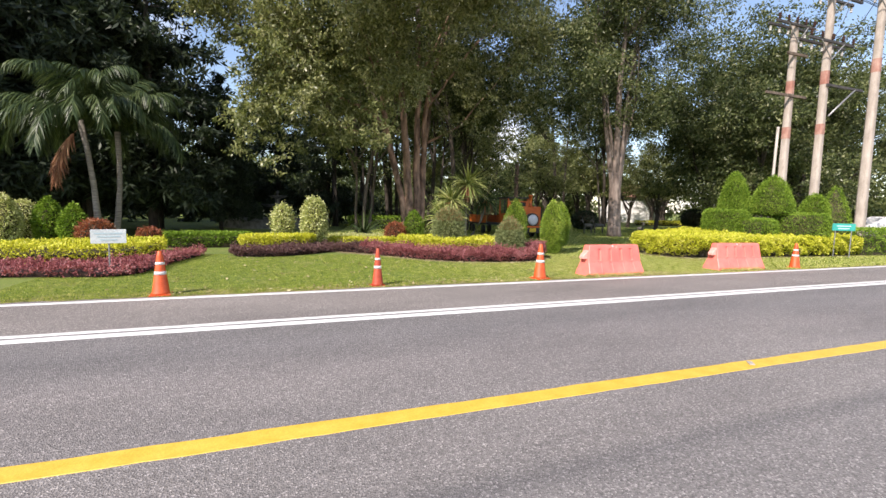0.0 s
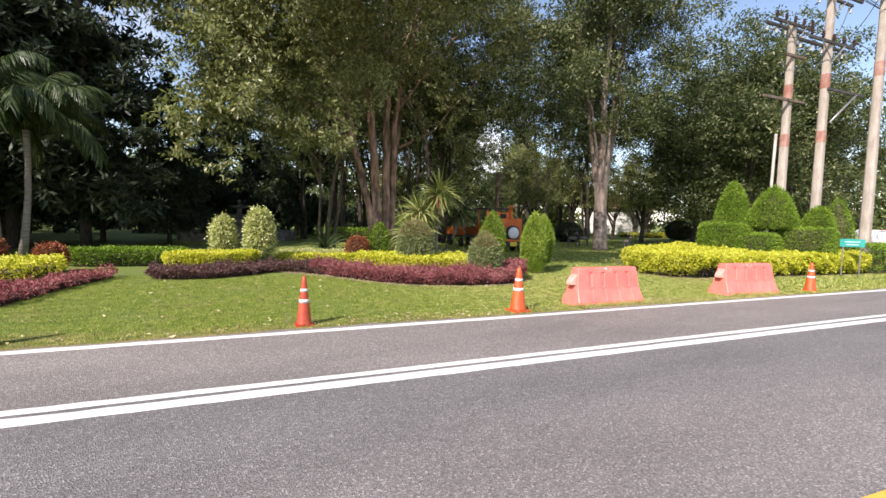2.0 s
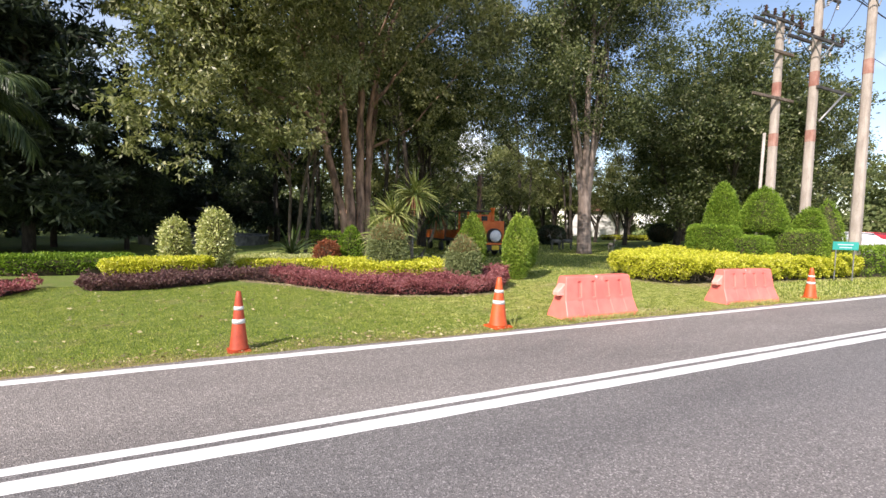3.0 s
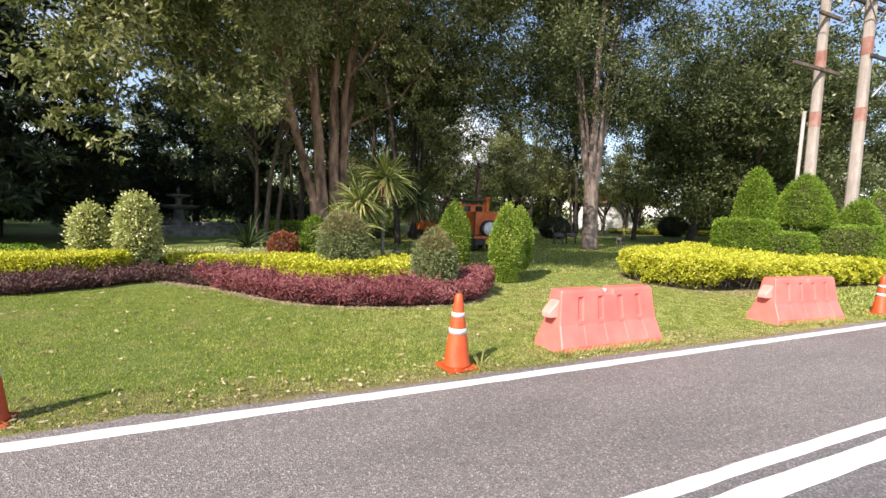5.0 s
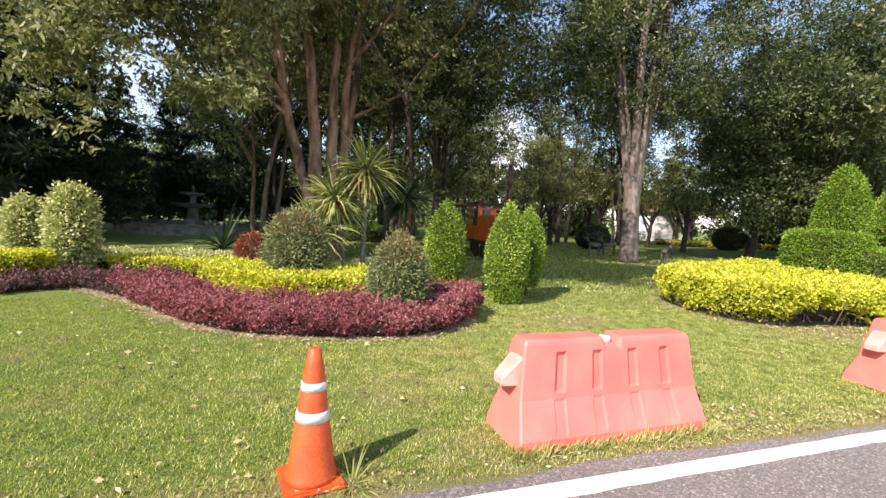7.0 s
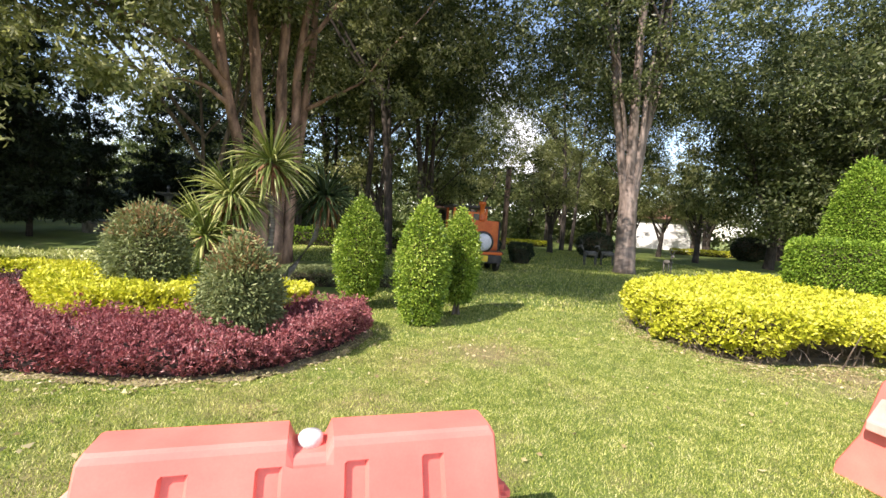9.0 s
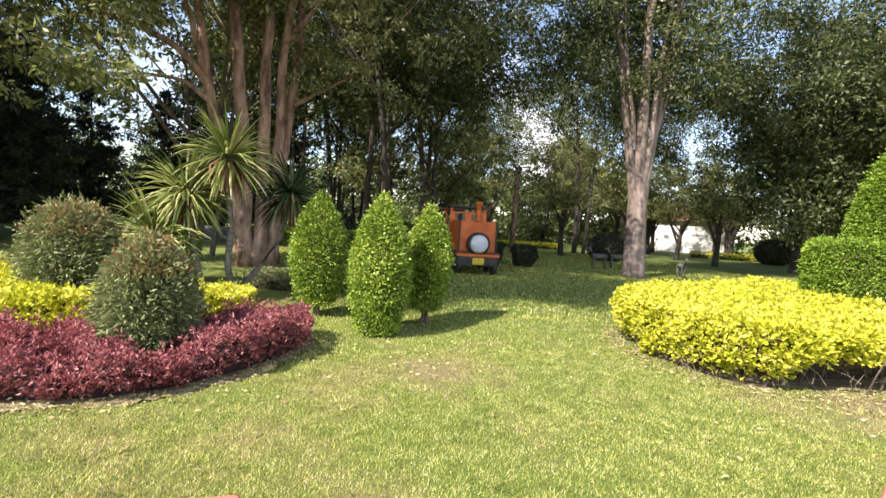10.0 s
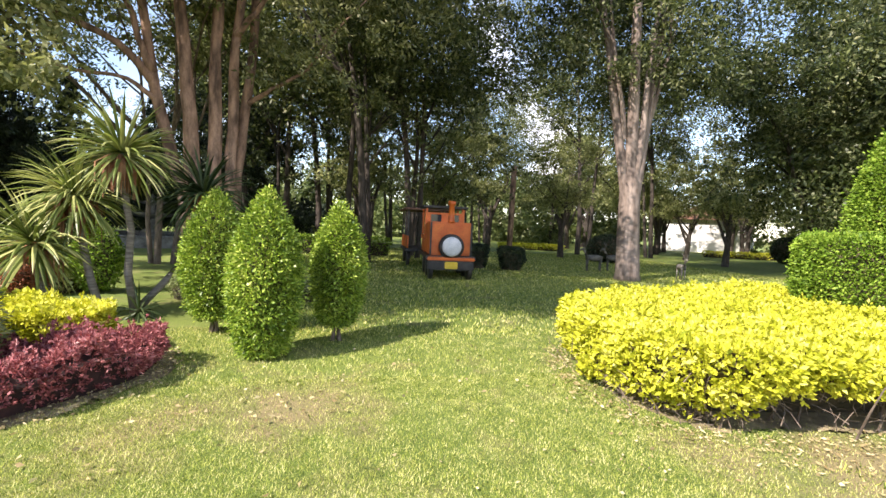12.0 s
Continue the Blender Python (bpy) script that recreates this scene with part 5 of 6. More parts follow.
limb_ways = [((-1.8, -0.1, 9.8), (-0.3, -0.3, 1), 4.0, 0.08), ((-0.85, -0.2, 9.8), (-0.1, -0.3, 1), 4.5, 0.09), ((0.2, 0, 10.2), (0.1, -0.1, 1), 4.5, 0.09), ((1.0, 0.6, 9.8), (0.2, 0.2, 1), 4.0, 0.08), ((1.45, -0.2, 9.2), (0.4, -0.2, 0.9), 3.5, 0.06), ((2.9, -0.6, 9.0), (0.8, -0.2, 0.9), 3.0, 0.035),
             ((-4.4, -0.9, 6.25), (-0.8, -0.3, 0.4), 2.6, 0.04), ((-3.7, -0.4, 4.95), (-0.8, -0.3, 0.3), 2.0, 0.02), ((3.1, -0.2, 6.3), (0.7, -0.3, 0.8), 2.8, 0.025), ((-0.55, -0.1, 6.8), (-0.35, -0.9, 0.6), 4.5, 0.06), ((0.33, 0, 7.2), (0.3, -0.9, 0.7), 4.0, 0.06), ((-3.4, -8.2, 11.5), (-0.3, -0.9, 0.2), 2.5, 0.04), ((-6.9, -7.6, 11.5), (-0.6, -0.7, 0.2), 2.5, 0.04)]
tree("tall_tree", (5.0, 20.4, -0.02), limb_ways,
     "tree_leaf_light", "red_bark", (0.165, 0.062), 178000, "tall tree of many reddish bare stems, airy crown", 91, 2, 3, 1.0, 3.6, 0.5, spray, "", 0.13, boles)

rng = np.random.default_rng(6)
spray = [((rng.normal(0, 2.7), rng.normal(0, 2.4), rng.uniform(6.2, 13.5)), rng.uniform(0.8, 1.6)) for k in range(100)]
spray += [((rng.choice((-1, 1)) * rng.uniform(1.1, 3.0), rng.normal(0.2, 1.0), rng.uniform(5.0, 7.6)), rng.uniform(0.4, 0.8)) for k in range(26)]
tree("tall_tree", (17.75, 21.4, -0.02), [((-0.22, -0.04, 2.5), (-0.16, 0.0, 1), 9.0, 0.17), ((0.02, -0.06, 2.6), (0.10, 0.0, 1), 9.0, 0.19), ((-0.13, 0.02, 3.1), (-0.03, 0.06, 1), 9.5, 0.21), ((-0.02, -0.1, 3.4), (0.03, -0.10, 1), 7.5, 0.13), ((0.16, 0, 4.2), (0.27, 0.05, 1), 6.0, 0.11), ((-0.42, 0, 4.6), (-0.34, -0.05, 1), 5.0, 0.09)],
     "tree_leaf", "pale_bark", (0.17, 0.066), 108000, "tall tree with pale pinkish bark and forked limbs", 97, 2, 3, 1.0, 6.2, 0.4, spray, "", 0.10,
     [([(0, 0, -0.1), (0.0, 0, 0.25), (-0.06, 0, 1.5), (-0.10, 0, 2.7), (-0.13, 0, 3.4), (-0.15, 0, 3.9)], [0.46, 0.385, 0.35, 0.33, 0.27, 0.18])])

rng = np.random.default_rng(7)
spray = [((rng.normal(0, 2.6), rng.normal(0, 2.2), rng.uniform(2.6, 14.8)), rng.uniform(1.0, 1.8)) for k in range(105)]
big_tree = tree("broad_tree", (31.5, 26.5, -0.02), [((0, 0, 0), (0.05, 0, 1), 4.5, 0.30), ((0.1, 0, 2.0), (0.5, 0, 1), 5.0, 0.18), ((-0.1, 0, 2.2), (-0.5, 0.1, 1), 5.0, 0.18)],
                "tree_leaf", "dark_bark", (0.25, 0.105), 44000, "broad dark green tree at the park's edge", 93, 2, 3, 1.4, 2.4, 0.3, spray, "broad trees at the park edge")
for x, y, k, a in ((30.6, 21.8, 0.97, 205), (36.0, 23.0, 1.0, 70), (41.0, 29.0, 1.05, 160), (47.5, 27.0, 1.0, 250), (46.0, 37.0, 1.1, 20), (56.0, 36.0, 1.1, 310)):
    copy_thing(big_tree, pose(x, y, -0.02, 0, 0, a) @ Matrix.Scale(k, 4))

rng = np.random.default_rng(8)
spray = [((rng.normal(0, 1.4), rng.normal(0, 1.3), rng.uniform(2.2, 6.4)), rng.uniform(0.5, 1.0)) for k in range(26)]
mid_tree = tree("slender_tree", (29.0, 29.2, -0.02), [((0, 0, 0), (0.05, 0, 1), 2.6, 0.2), ((0, 0, 1.2), (-0.5, 0, 1), 3.0, 0.1), ((0, 0, 1.4), (0.4, 0.2, 1), 3.0, 0.12)],
                "pale_olive_leaf", "dark_bark", (0.165, 0.07), 7500, "small spreading tree with a dark bent trunk", 94, 2, 3, 0.8, 1.8, 0.3, spray, "small spreading park trees")
for x, y, k, a in ((20.8, 32.5, 1.0, 80), (13.2, 33.0, 1.0, 220), (9.5, 31.0, 1.1, 10), (19.5, 43.0, 1.3, 300), (28.0, 46.0, 1.4, 200), (15.4, 38.5, 1.2, 100), (33.5, 41.0, 1.3, 30), (29.5, 38.5, 1.35, 70), (38.5, 46.5, 1.2, 60), (42.5, 41.5, 1.1, 150), (46.0, 44.5, 1.25, 240), (36.0, 44.0, 1.15, 200), (30.5, 34.0, 0.95, 290), (33.0, 52.0, 1.7, 300), (47.0, 47.5, 1.4, 330), (34.5, 47.0, 1.3, 20)):
    copy_thing(mid_tree, pose(x, y, -0.02, 0, 0, a) @ Matrix.Scale(k, 4))


def conifer(place, h, r, count, label, seed, group=""):
    rng = np.random.default_rng(seed)
    top = thing("dark_conifer", place, 0, label, "tree", group)
    g = Geo()
    g.tube([(0, 0, -0.1), (0.05, 0, h * 0.4), (0, 0, h)], [0.26, 0.17, 0.03], 9)
    cs, rs = [], []
    for k in range(90):
        z = rng.uniform(1.6, h)
        rad = r * (1 - (z / h) ** 1.5) + 0.3
        a = rng.uniform(0, 2 * math.pi)
        e = (rad * math.cos(a), rad * math.sin(a), z - 0.1 * rad)
        g.tube([(0, 0, z), (e[0] * 0.6, e[1] * 0.6, z + 0.12), e], [0.045, 0.03, 0.01], 4, False)
        for t in (0.35, 0.7, 1.0):
            cs.append((e[0] * t, e[1] * t, z))
            rs.append(0.35 + 0.34 * rad * 0.5)
    part("trunk", g, M["dark_bark"], top, "", True)
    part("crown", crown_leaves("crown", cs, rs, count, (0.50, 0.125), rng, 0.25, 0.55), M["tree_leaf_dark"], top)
    return top


dark = conifer((-9.5, 25.0, -0.02), 20.0, 4.0, 24000, "tall dark conifer with dense drooping boughs", 101, "dark conifers in the grove")
for x, y, k, a in ((-13.5, 24.0, 1.05, 60), (-17.5, 22.0, 1.0, 200), (-11.0, 30.5, 1.0, 20), (-6.6, 28.5, 0.5, 130), (-13.0, 38.0, 1.0, 170), (-3.6, 31.0, 0.36, 270), (-3.5, 26.5, 0.40, 40), (-6.0, 24.0, 0.8, 75), (-16.0, 31.0, 1.1, 100), (-22.0, 26.0, 1.1, 10), (-8.4, 24.4, 0.85, 220), (-13.0, 20.5, 0.85, 150), (-22.0, 18.0, 1.0, 310), (-0.5, 40.0, 0.85, 90), (-3.2, 38.5, 0.42, 310), (3.0, 36.0, 0.7, 30)):
    copy_thing(dark, pose(x, y, -0.02, 0, 0, a) @ Matrix.Scale(k, 4))

rng = np.random.default_rng(9)
spray = [((rng.normal(0, 2.2), rng.normal(0, 2.2), rng.uniform(3.0, 12.0)), rng.uniform(0.8, 1.6)) for k in range(44)]
grove = tree("grove_tree", (8.5, 27.5, -0.02), [((0, 0, 0), (0.03, 0, 1), 7.0, 0.17), ((0.4, 0.2, 0), (0.1, 0.05, 1), 6.5, 0.12)],
             "tree_leaf", "dark_bark", (0.23, 0.095), 11000, "slim dark-trunked tree in the shaded grove", 95, 2, 3, 1.2, 3.0, 0.35, spray, "slim trees in the grove")
for x, y, k, a in ((11.5, 29.5, 1.0, 40), (5.5, 31.5, 1.1, 120), (9.0, 38.0, 1.1, 150), (3.2, 33.5, 1.0, 260), (7.0, 44.0, 1.2, 330),
                   (-3.5, 45.0, 0.75, 90), (12.0, 47.0, 1.2, 210), (-12.0, 40.0, 1.2, 280), (-20.0, 38.0, 1.2, 50), (22.0, 52.0, 1.2, 130), (31.0, 56.0, 1.25, 20), (60.0, 48.0, 1.3, 70), (-28.0, 30.0, 1.2, 200)):
    copy_thing(grove, pose(x, y, -0.02, 0, 0, a) @ Matrix.Scale(k, 4))


rng = np.random.default_rng(10)
spray = [((rng.normal(0, 2.3), rng.normal(0, 2.3), rng.uniform(7.0, 15.5)), rng.uniform(0.8, 1.6)) for k in range(56)]
lofty = tree("lofty_tree", (11.2, 28.0, -0.02), [((0, 0, 0), (0.03, 0, 1), 11.0, 0.17), ((0.5, 0.3, 0), (0.05, 0.03, 1), 10.0, 0.13)],
             "tree_leaf", "dark_bark", (0.22, 0.09), 22000, "lofty dark-stemmed tree, bare below a high crown", 96, 2, 3, 1.1, 6.4, 0.35, spray, "lofty trees over the play train")
for x, y, k, a in ((9.2, 25.0, 0.95, 40), (29.0, 35.5, 0.95, 60), (24.0, 36.5, 1.1, 310), (19.0, 46.0, 0.85, 100), (7.0, 33.0, 1.05, 20)):
    copy_thing(lofty, pose(x, y, -0.02, 0, 0, a) @ Matrix.Scale(k, 4))


def far_woods():
    rng = np.random.default_rng(21)
    cs, rs = [], []
    for k in range(640):
        a = rng.uniform(radians(18), radians(150))
        d = rng.uniform(62, 84)
        if abs(a - radians(44.7)) < radians(6) and d < 78:
            continue
        cs.append((d * math.cos(a), d * math.sin(a) + 4, rng.uniform(0.2, 8.5)))
        rs.append(rng.uniform(1.5, 3.4))
    for k in range(420):
        a = rng.uniform(radians(15), radians(152))
        d = rng.uniform(58, 66)
        if abs(a - radians(44.7)) < radians(6.5):
            continue
        cs.append((d * math.cos(a), d * math.sin(a) + 4, rng.uniform(0.1, 2.6)))
        rs.append(rng.uniform(1.2, 2.2))
    ob = solo("far_woods", crown_leaves("far_woods", cs, rs, 210000, (0.55, 0.30), rng, 0.1, 0.85), M["far_leaf"], "hazy green woods closing the park", "woods", "stuff")
    return ob


far_woods()


def undergrowth():
    rng = np.random.default_rng(22)
    cs, rs = [], []
    for k in range(150):
        cs.append((rng.uniform(-34, 9), rng.uniform(38, 54), rng.uniform(0.2, 2.2)))
        rs.append(rng.uniform(0.8, 1.8))
    # added bushes; the near-black leaf colour stands for deep shade under the grove
    solo("undergrowth", crown_leaves("undergrowth", cs, rs, 24000, (0.4, 0.2), rng, 0.1, 0.8), M["tree_leaf_dark"], "tangled undergrowth coloured dark for the shade below the grove", "undergrowth", "stuff")


undergrowth()
solo("reddish_post", rod((17.9, 33.3, -0.1), (17.95, 33.3, 5.2), 0.17, 12), M["red_bark"], "straight reddish bare trunk standing in the park", "post", smooth=True)


# ---- the garden locomotive ----
def locomotive(place, turn):
    t = thing("toy_locomotive", place, turn, "orange play locomotive with white front disc under trees", "locomotive")
    part("boiler_housing", box((1.22, 1.5, 0.95), (0, 0.85, 1.15), 0.05), M["loco_orange"], t, "orange box housing")
    for x in (-0.60, 0.60):
        part("edge_strip", box((0.05, 0.03, 0.93), (x * 0.96, 0.088, 1.15), 0.008), M["loco_black"], t, "dark worn edge strip")
    part("running_board", box((1.42, 2.9, 0.10), (0, 1.35, 0.62), 0.02), M["loco_black"], t, "black running board")
    part("front_beam", box((1.36, 0.12, 0.11), (0, -0.05, 0.60), 0.02), M["loco_orange"], t)
    part("buffer_beam", box((1.30, 0.16, 0.26), (0, -0.06, 0.41), 0.03), M["loco_black"], t, "dark buffer beam")
    ringm = Geo().lathe([(0.35, 0.0), (0.35, 0.22), (0.27, 0.24)], 28)
    ob = part("smokebox_ring", ringm, M["loco_black"], t, "black smokebox ring", True)
    ob.matrix_basis = pose(0, 0.12, 0.94, 90, 0, 0)
    disc = Geo().lathe([(0.275, 0.0), (0.27, 0.04), (0.20, 0.075), (0.11, 0.10), (0.02, 0.108)], 28)
    ob = part("front_disc", disc, M["loco_white"], t, "white domed front disc", True)
    ob.matrix_basis = pose(0, -0.11, 0.94, 90, 0, 0)
    part("chimney", Geo().lathe([(0.12, 1.6), (0.085, 1.68), (0.08, 2.1), (0.11, 2.12), (0.11, 2.22), (0.07, 2.22)], 18, (0, 0.22)), M["loco_orange"], t, "", True)
    part("number_plate", box((0.36, 0.03, 0.2), (0, -0.15, 0.42), 0.02), M["loco_yellow"], t, "yellow plate")
    cab = thing("cab", (0, 2.0, 0))
    cab.parent = t
    for x in (-0.58, 0.58):
        for y in (-0.35, 0.75):
            part("pillar", box((0.08, 0.08, 1.0), (x, y, 1.55), 0.01), M["loco_orange"], cab)
        part("side_panel", box((0.05, 1.1, 0.55), (x, 0.2, 0.95), 0.01), M["loco_orange"], cab)
    part("front_panel", box((1.1, 0.05, 0.75), (0, -0.36, 1.55), 0.01), M["loco_orange"], cab)
    part("window", box((0.34, 0.06, 0.3), (-0.28, -0.365, 1.72), 0.01), M["glass_dark"], cab)
    part("window", box((0.34, 0.06, 0.3), (0.28, -0.365, 1.72), 0.01), M["glass_dark"], cab)
    part("cab_roof", box((1.45, 1.5, 0.07), (0, 0.2, 2.1), 0.03), M["loco_black"], cab)
    for x in (-0.55, 0.55):
        for y in (0.15, 1.0, 1.9):
            w = Geo().lathe([(0.05, -0.06), (0.26, -0.06), (0.29, -0.04), (0.29, 0.04), (0.26, 0.06), (0.05, 0.06)], 22)
            ob = part("wheel", w, M["loco_black"], t, "", True)
            ob.matrix_basis = pose(x, y, 0.29, 0, 90, 0)
    return t


locomotive((11.5, 20.35, -0.015), -4)


def wagon(place, turn):
    w = thing("toy_wagon", place, turn, "open play wagon with a dark roof behind the engine", "wagon")
    part("floor_pan", box((1.4, 2.6, 0.1), (0, 0, 0.6), 0.02), M["loco_black"], w)
    for x in (-0.62, 0.62):
        part("side_panel", box((0.05, 2.6, 0.45), (x, 0, 0.88), 0.01), M["loco_orange"], w)
        for y in (-1.2, 0.0, 1.2):
            part("pillar", box((0.06, 0.06, 1.2), (x, y, 1.45), 0.01), M["dark_steel"], w)
        for y in (-0.8, 0.8):
            ob = part("wheel", Geo().lathe([(0.05, -0.05), (0.26, -0.05), (0.26, 0.05), (0.05, 0.05)], 20), M["loco_black"], w, "", True)
            ob.matrix_basis = pose(x * 0.9, y, 0.26, 0, 90, 0)
    part("roof", box((1.6, 2.9, 0.07), (0, 0, 2.08), 0.03), M["roof"], w)
    return w


wagon((11.4, 25.4, -0.015), -2)


# ---- fountain ----
def fountain(place):
    f = thing("fountain", place, 0, "grey stone tiered fountain in a round basin", "fountain")
    part("basin", Geo().lathe([(3.3, 0.0), (3.3, 0.42), (3.35, 0.45), (3.35, 0.52), (3.0, 0.52), (3.0, 0.2), (0.5, 0.2)], 40), M["stone"], f, "", False)
    part("water", Geo().lathe([(2.98, 0.36), (0.3, 0.362)], 32), M["water"], f)
    part("pedestal", Geo().lathe([(0.6, 0.15), (0.5, 0.6), (0.28, 0.75), (0.24, 1.2), (0.3, 1.3)], 16), M["stone"], f, "", True)
    part("bowl", Geo().lathe([(0.25, 1.25), (0.8, 1.34), (1.0, 1.46), (1.02, 1.5), (0.9, 1.5), (0.2, 1.42)], 28), M["stone"], f, "", True)
    part("stem", Geo().lathe([(0.18, 1.4), (0.15, 1.75), (0.2, 1.9)], 14), M["stone"], f, "", True)
    part("bowl", Geo().lathe([(0.15, 1.86), (0.5, 1.95), (0.62, 2.04), (0.5, 2.05), (0.1, 2.0)], 24), M["stone"], f, "", True)
    part("finial", Geo().lathe([(0.08, 2.0), (0.06, 2.2), (0.1, 2.28), (0.02, 2.4)], 12), M["stone"], f, "", True)


fountain((-0.66, 32.0, -0.02))


# ---- statues of deer ----
def deer_statue(place, turn, k, label):
    g = Geo()
    g.tube([(-0.45, 0, 0.72), (-0.2, 0, 0.74), (0.2, 0, 0.74), (0.45, 0, 0.78)], [0.12, 0.17, 0.16, 0.12], 10)
    g.tube([(0.4, 0, 0.8), (0.55, 0, 1.05), (0.62, 0, 1.2)], [0.1, 0.07, 0.06], 8)
    g.tube([(0.56, 0, 1.2), (0.7, 0, 1.2), (0.85, 0, 1.12)], [0.06, 0.075, 0.035], 8)
    for x in (-0.38, 0.36):
        for y in (-0.08, 0.08):
            g.tube([(x, y, 0.7), (x + 0.02, y, 0.36), (x, y, 0.0)], [0.06, 0.035, 0.03], 7)
    for y in (-1, 1):
        g.tube([(0.6, 0.03 * y, 1.24), (0.52, 0.14 * y, 1.45), (0.6, 0.22 * y, 1.62)], [0.02, 0.016, 0.006], 5)
        g.tube([(0.52, 0.14 * y, 1.45), (0.68, 0.16 * y, 1.55)], [0.014, 0.005], 5)
    ob = solo("deer_statue", g, M["statue"], label, "statue", place=place, turn=turn, group="deer statues on the lawn", smooth=True)
    ob.scale = (k, k, k)


deer_statue((18.2, 24.3, -0.015), 175, 0.72, "grey cement deer statue on shaded grass")
deer_statue((19.3, 24.6, -0.015), 165, 0.72, "dark cement deer statue beside a tree")
deer_statue((20.2, 21.9, -0.015), 250, 0.62, "small cement deer statue with antlers")
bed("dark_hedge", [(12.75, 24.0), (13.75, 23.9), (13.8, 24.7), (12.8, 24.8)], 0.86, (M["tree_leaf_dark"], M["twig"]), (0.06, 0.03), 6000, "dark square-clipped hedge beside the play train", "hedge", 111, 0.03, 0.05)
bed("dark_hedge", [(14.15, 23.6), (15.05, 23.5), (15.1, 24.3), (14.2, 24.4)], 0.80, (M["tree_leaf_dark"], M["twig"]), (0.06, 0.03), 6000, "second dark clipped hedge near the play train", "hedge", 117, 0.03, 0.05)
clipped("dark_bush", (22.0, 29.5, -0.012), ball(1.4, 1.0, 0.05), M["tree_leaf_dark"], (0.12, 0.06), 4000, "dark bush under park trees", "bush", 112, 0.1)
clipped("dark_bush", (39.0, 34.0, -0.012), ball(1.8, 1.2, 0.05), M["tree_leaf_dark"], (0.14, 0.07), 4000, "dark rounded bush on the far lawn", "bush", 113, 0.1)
bed("yellow_bed", [(37, 39), (50, 36), (50.5, 37.2), (37, 40.5)], 0.45, YL, (0.14, 0.08), 5000, "distant golden hedge across the lawn", "hedge", 114, 0.03, 0.05)
bed("yellow_bed", [(20, 41), (25, 40), (25, 41.2), (20, 42)], 0.4, YL, (0.14, 0.08), 3000, "distant golden hedge under park trees", "hedge", 115, 0.03, 0.05)
bed("green_hedge", [(3.5, 28.5), (10.5, 28.8), (10.5, 29.6), (3.5, 29.3)], 0.8, (M["box_leaf"], M["twig"]), (0.11, 0.06), 5000, "dark hedge behind the grove", "hedge", 116, 0.03, 0.05)


# ---- far building and cars ----
def building(place, turn):
    b = thing("white_building", place, turn, "low white building with brown roof beyond the trees", "building")
    part("wall", box((22, 8, 3.6), (0, 0, 1.8)), M["wall_white"], b)
    g = Geo().add([(-11.6, -4.7, 3.55), (11.6, -4.7, 3.55), (11.6, 4.7, 3.55), (-11.6, 4.7, 3.55), (-9, 0, 5.4), (9, 0, 5.4)], [(0, 1, 5, 4), (1, 2, 5), (2, 3, 4, 5), (3, 0, 4), (3, 2, 1, 0)])
    part("roof", g, M["roof"], b)
    for x in (-8, -4.8, 1.0, 4.5, 8):
        w = part("window", box((1.5, 0.1, 1.2), (x, -4.0, 1.9), 0.02), M["wall_white"], b)
        part("pane", box((1.3, 0.04, 1.0), (x, -4.06, 1.9)), M["glass_dark"], w)
    part("door", box((1.2, 0.08, 2.1), (-1.8, -4.02, 1.05), 0.02), M["dark_steel"], b)


building((54.0, 57.5, -0.02), 42)


def car(place, turn, paint, label):
    c = thing("parked_car", place, turn, label, "car")
    bm = bmesh.new()
    prof = [(-2.1, 0.35), (-2.12, 0.75), (-1.95, 0.95), (-1.3, 1.0), (-0.75, 1.42), (0.75, 1.48), (1.55, 1.05), (2.05, 0.92), (2.15, 0.6), (2.1, 0.35)]
    a = [bm.verts.new((x, -0.85 if z < 1.1 else -0.66, z)) for x, z in prof]
    d = [bm.verts.new((x, 0.85 if z < 1.1 else 0.66, z)) for x, z in prof]
    n = len(prof)
    for i in range(n):
        j = (i + 1) % n
        bm.faces.new((a[i], a[j], d[j], d[i]))
    bm.faces.new(a[::-1])
    bm.faces.new(d)
    bmesh.ops.recalc_face_normals(bm, faces=bm.faces)
    bmesh.ops.bevel(bm, geom=[e for e in bm.edges if e.calc_face_angle(0) > 0.3], offset=0.05, segments=2, affect="EDGES")
    part("body", bm, paint, c)
    for sy in (-1, 1):
        part("side_glass", Geo().add([(-1.1, sy * 0.80, 1.05), (1.3, sy * 0.80, 1.05), (0.7, sy * 0.70, 1.40), (-0.7, sy * 0.70, 1.38)], [(0, 1, 2, 3)] if sy < 0 else [(3, 2, 1, 0)]), M["glass_dark"], c)
        for x in (-1.3, 1.3):
            ob = part("wheel", Geo().lathe([(0.1, -0.1), (0.3, -0.1), (0.33, -0.05), (0.33, 0.05), (0.3, 0.1), (0.1, 0.1)], 20), M["tyre"], c, "", True)
            ob.matrix_basis = pose(x, sy * 0.78, 0.33, 90, 0, 0)
    return c


car((42.0, 20.0, 0.005), 160, M["car_white"], "white car parked on the driveway")
car((50.0, 22.2, 0.005), 160, M["car_red"], "red car parked on the driveway")


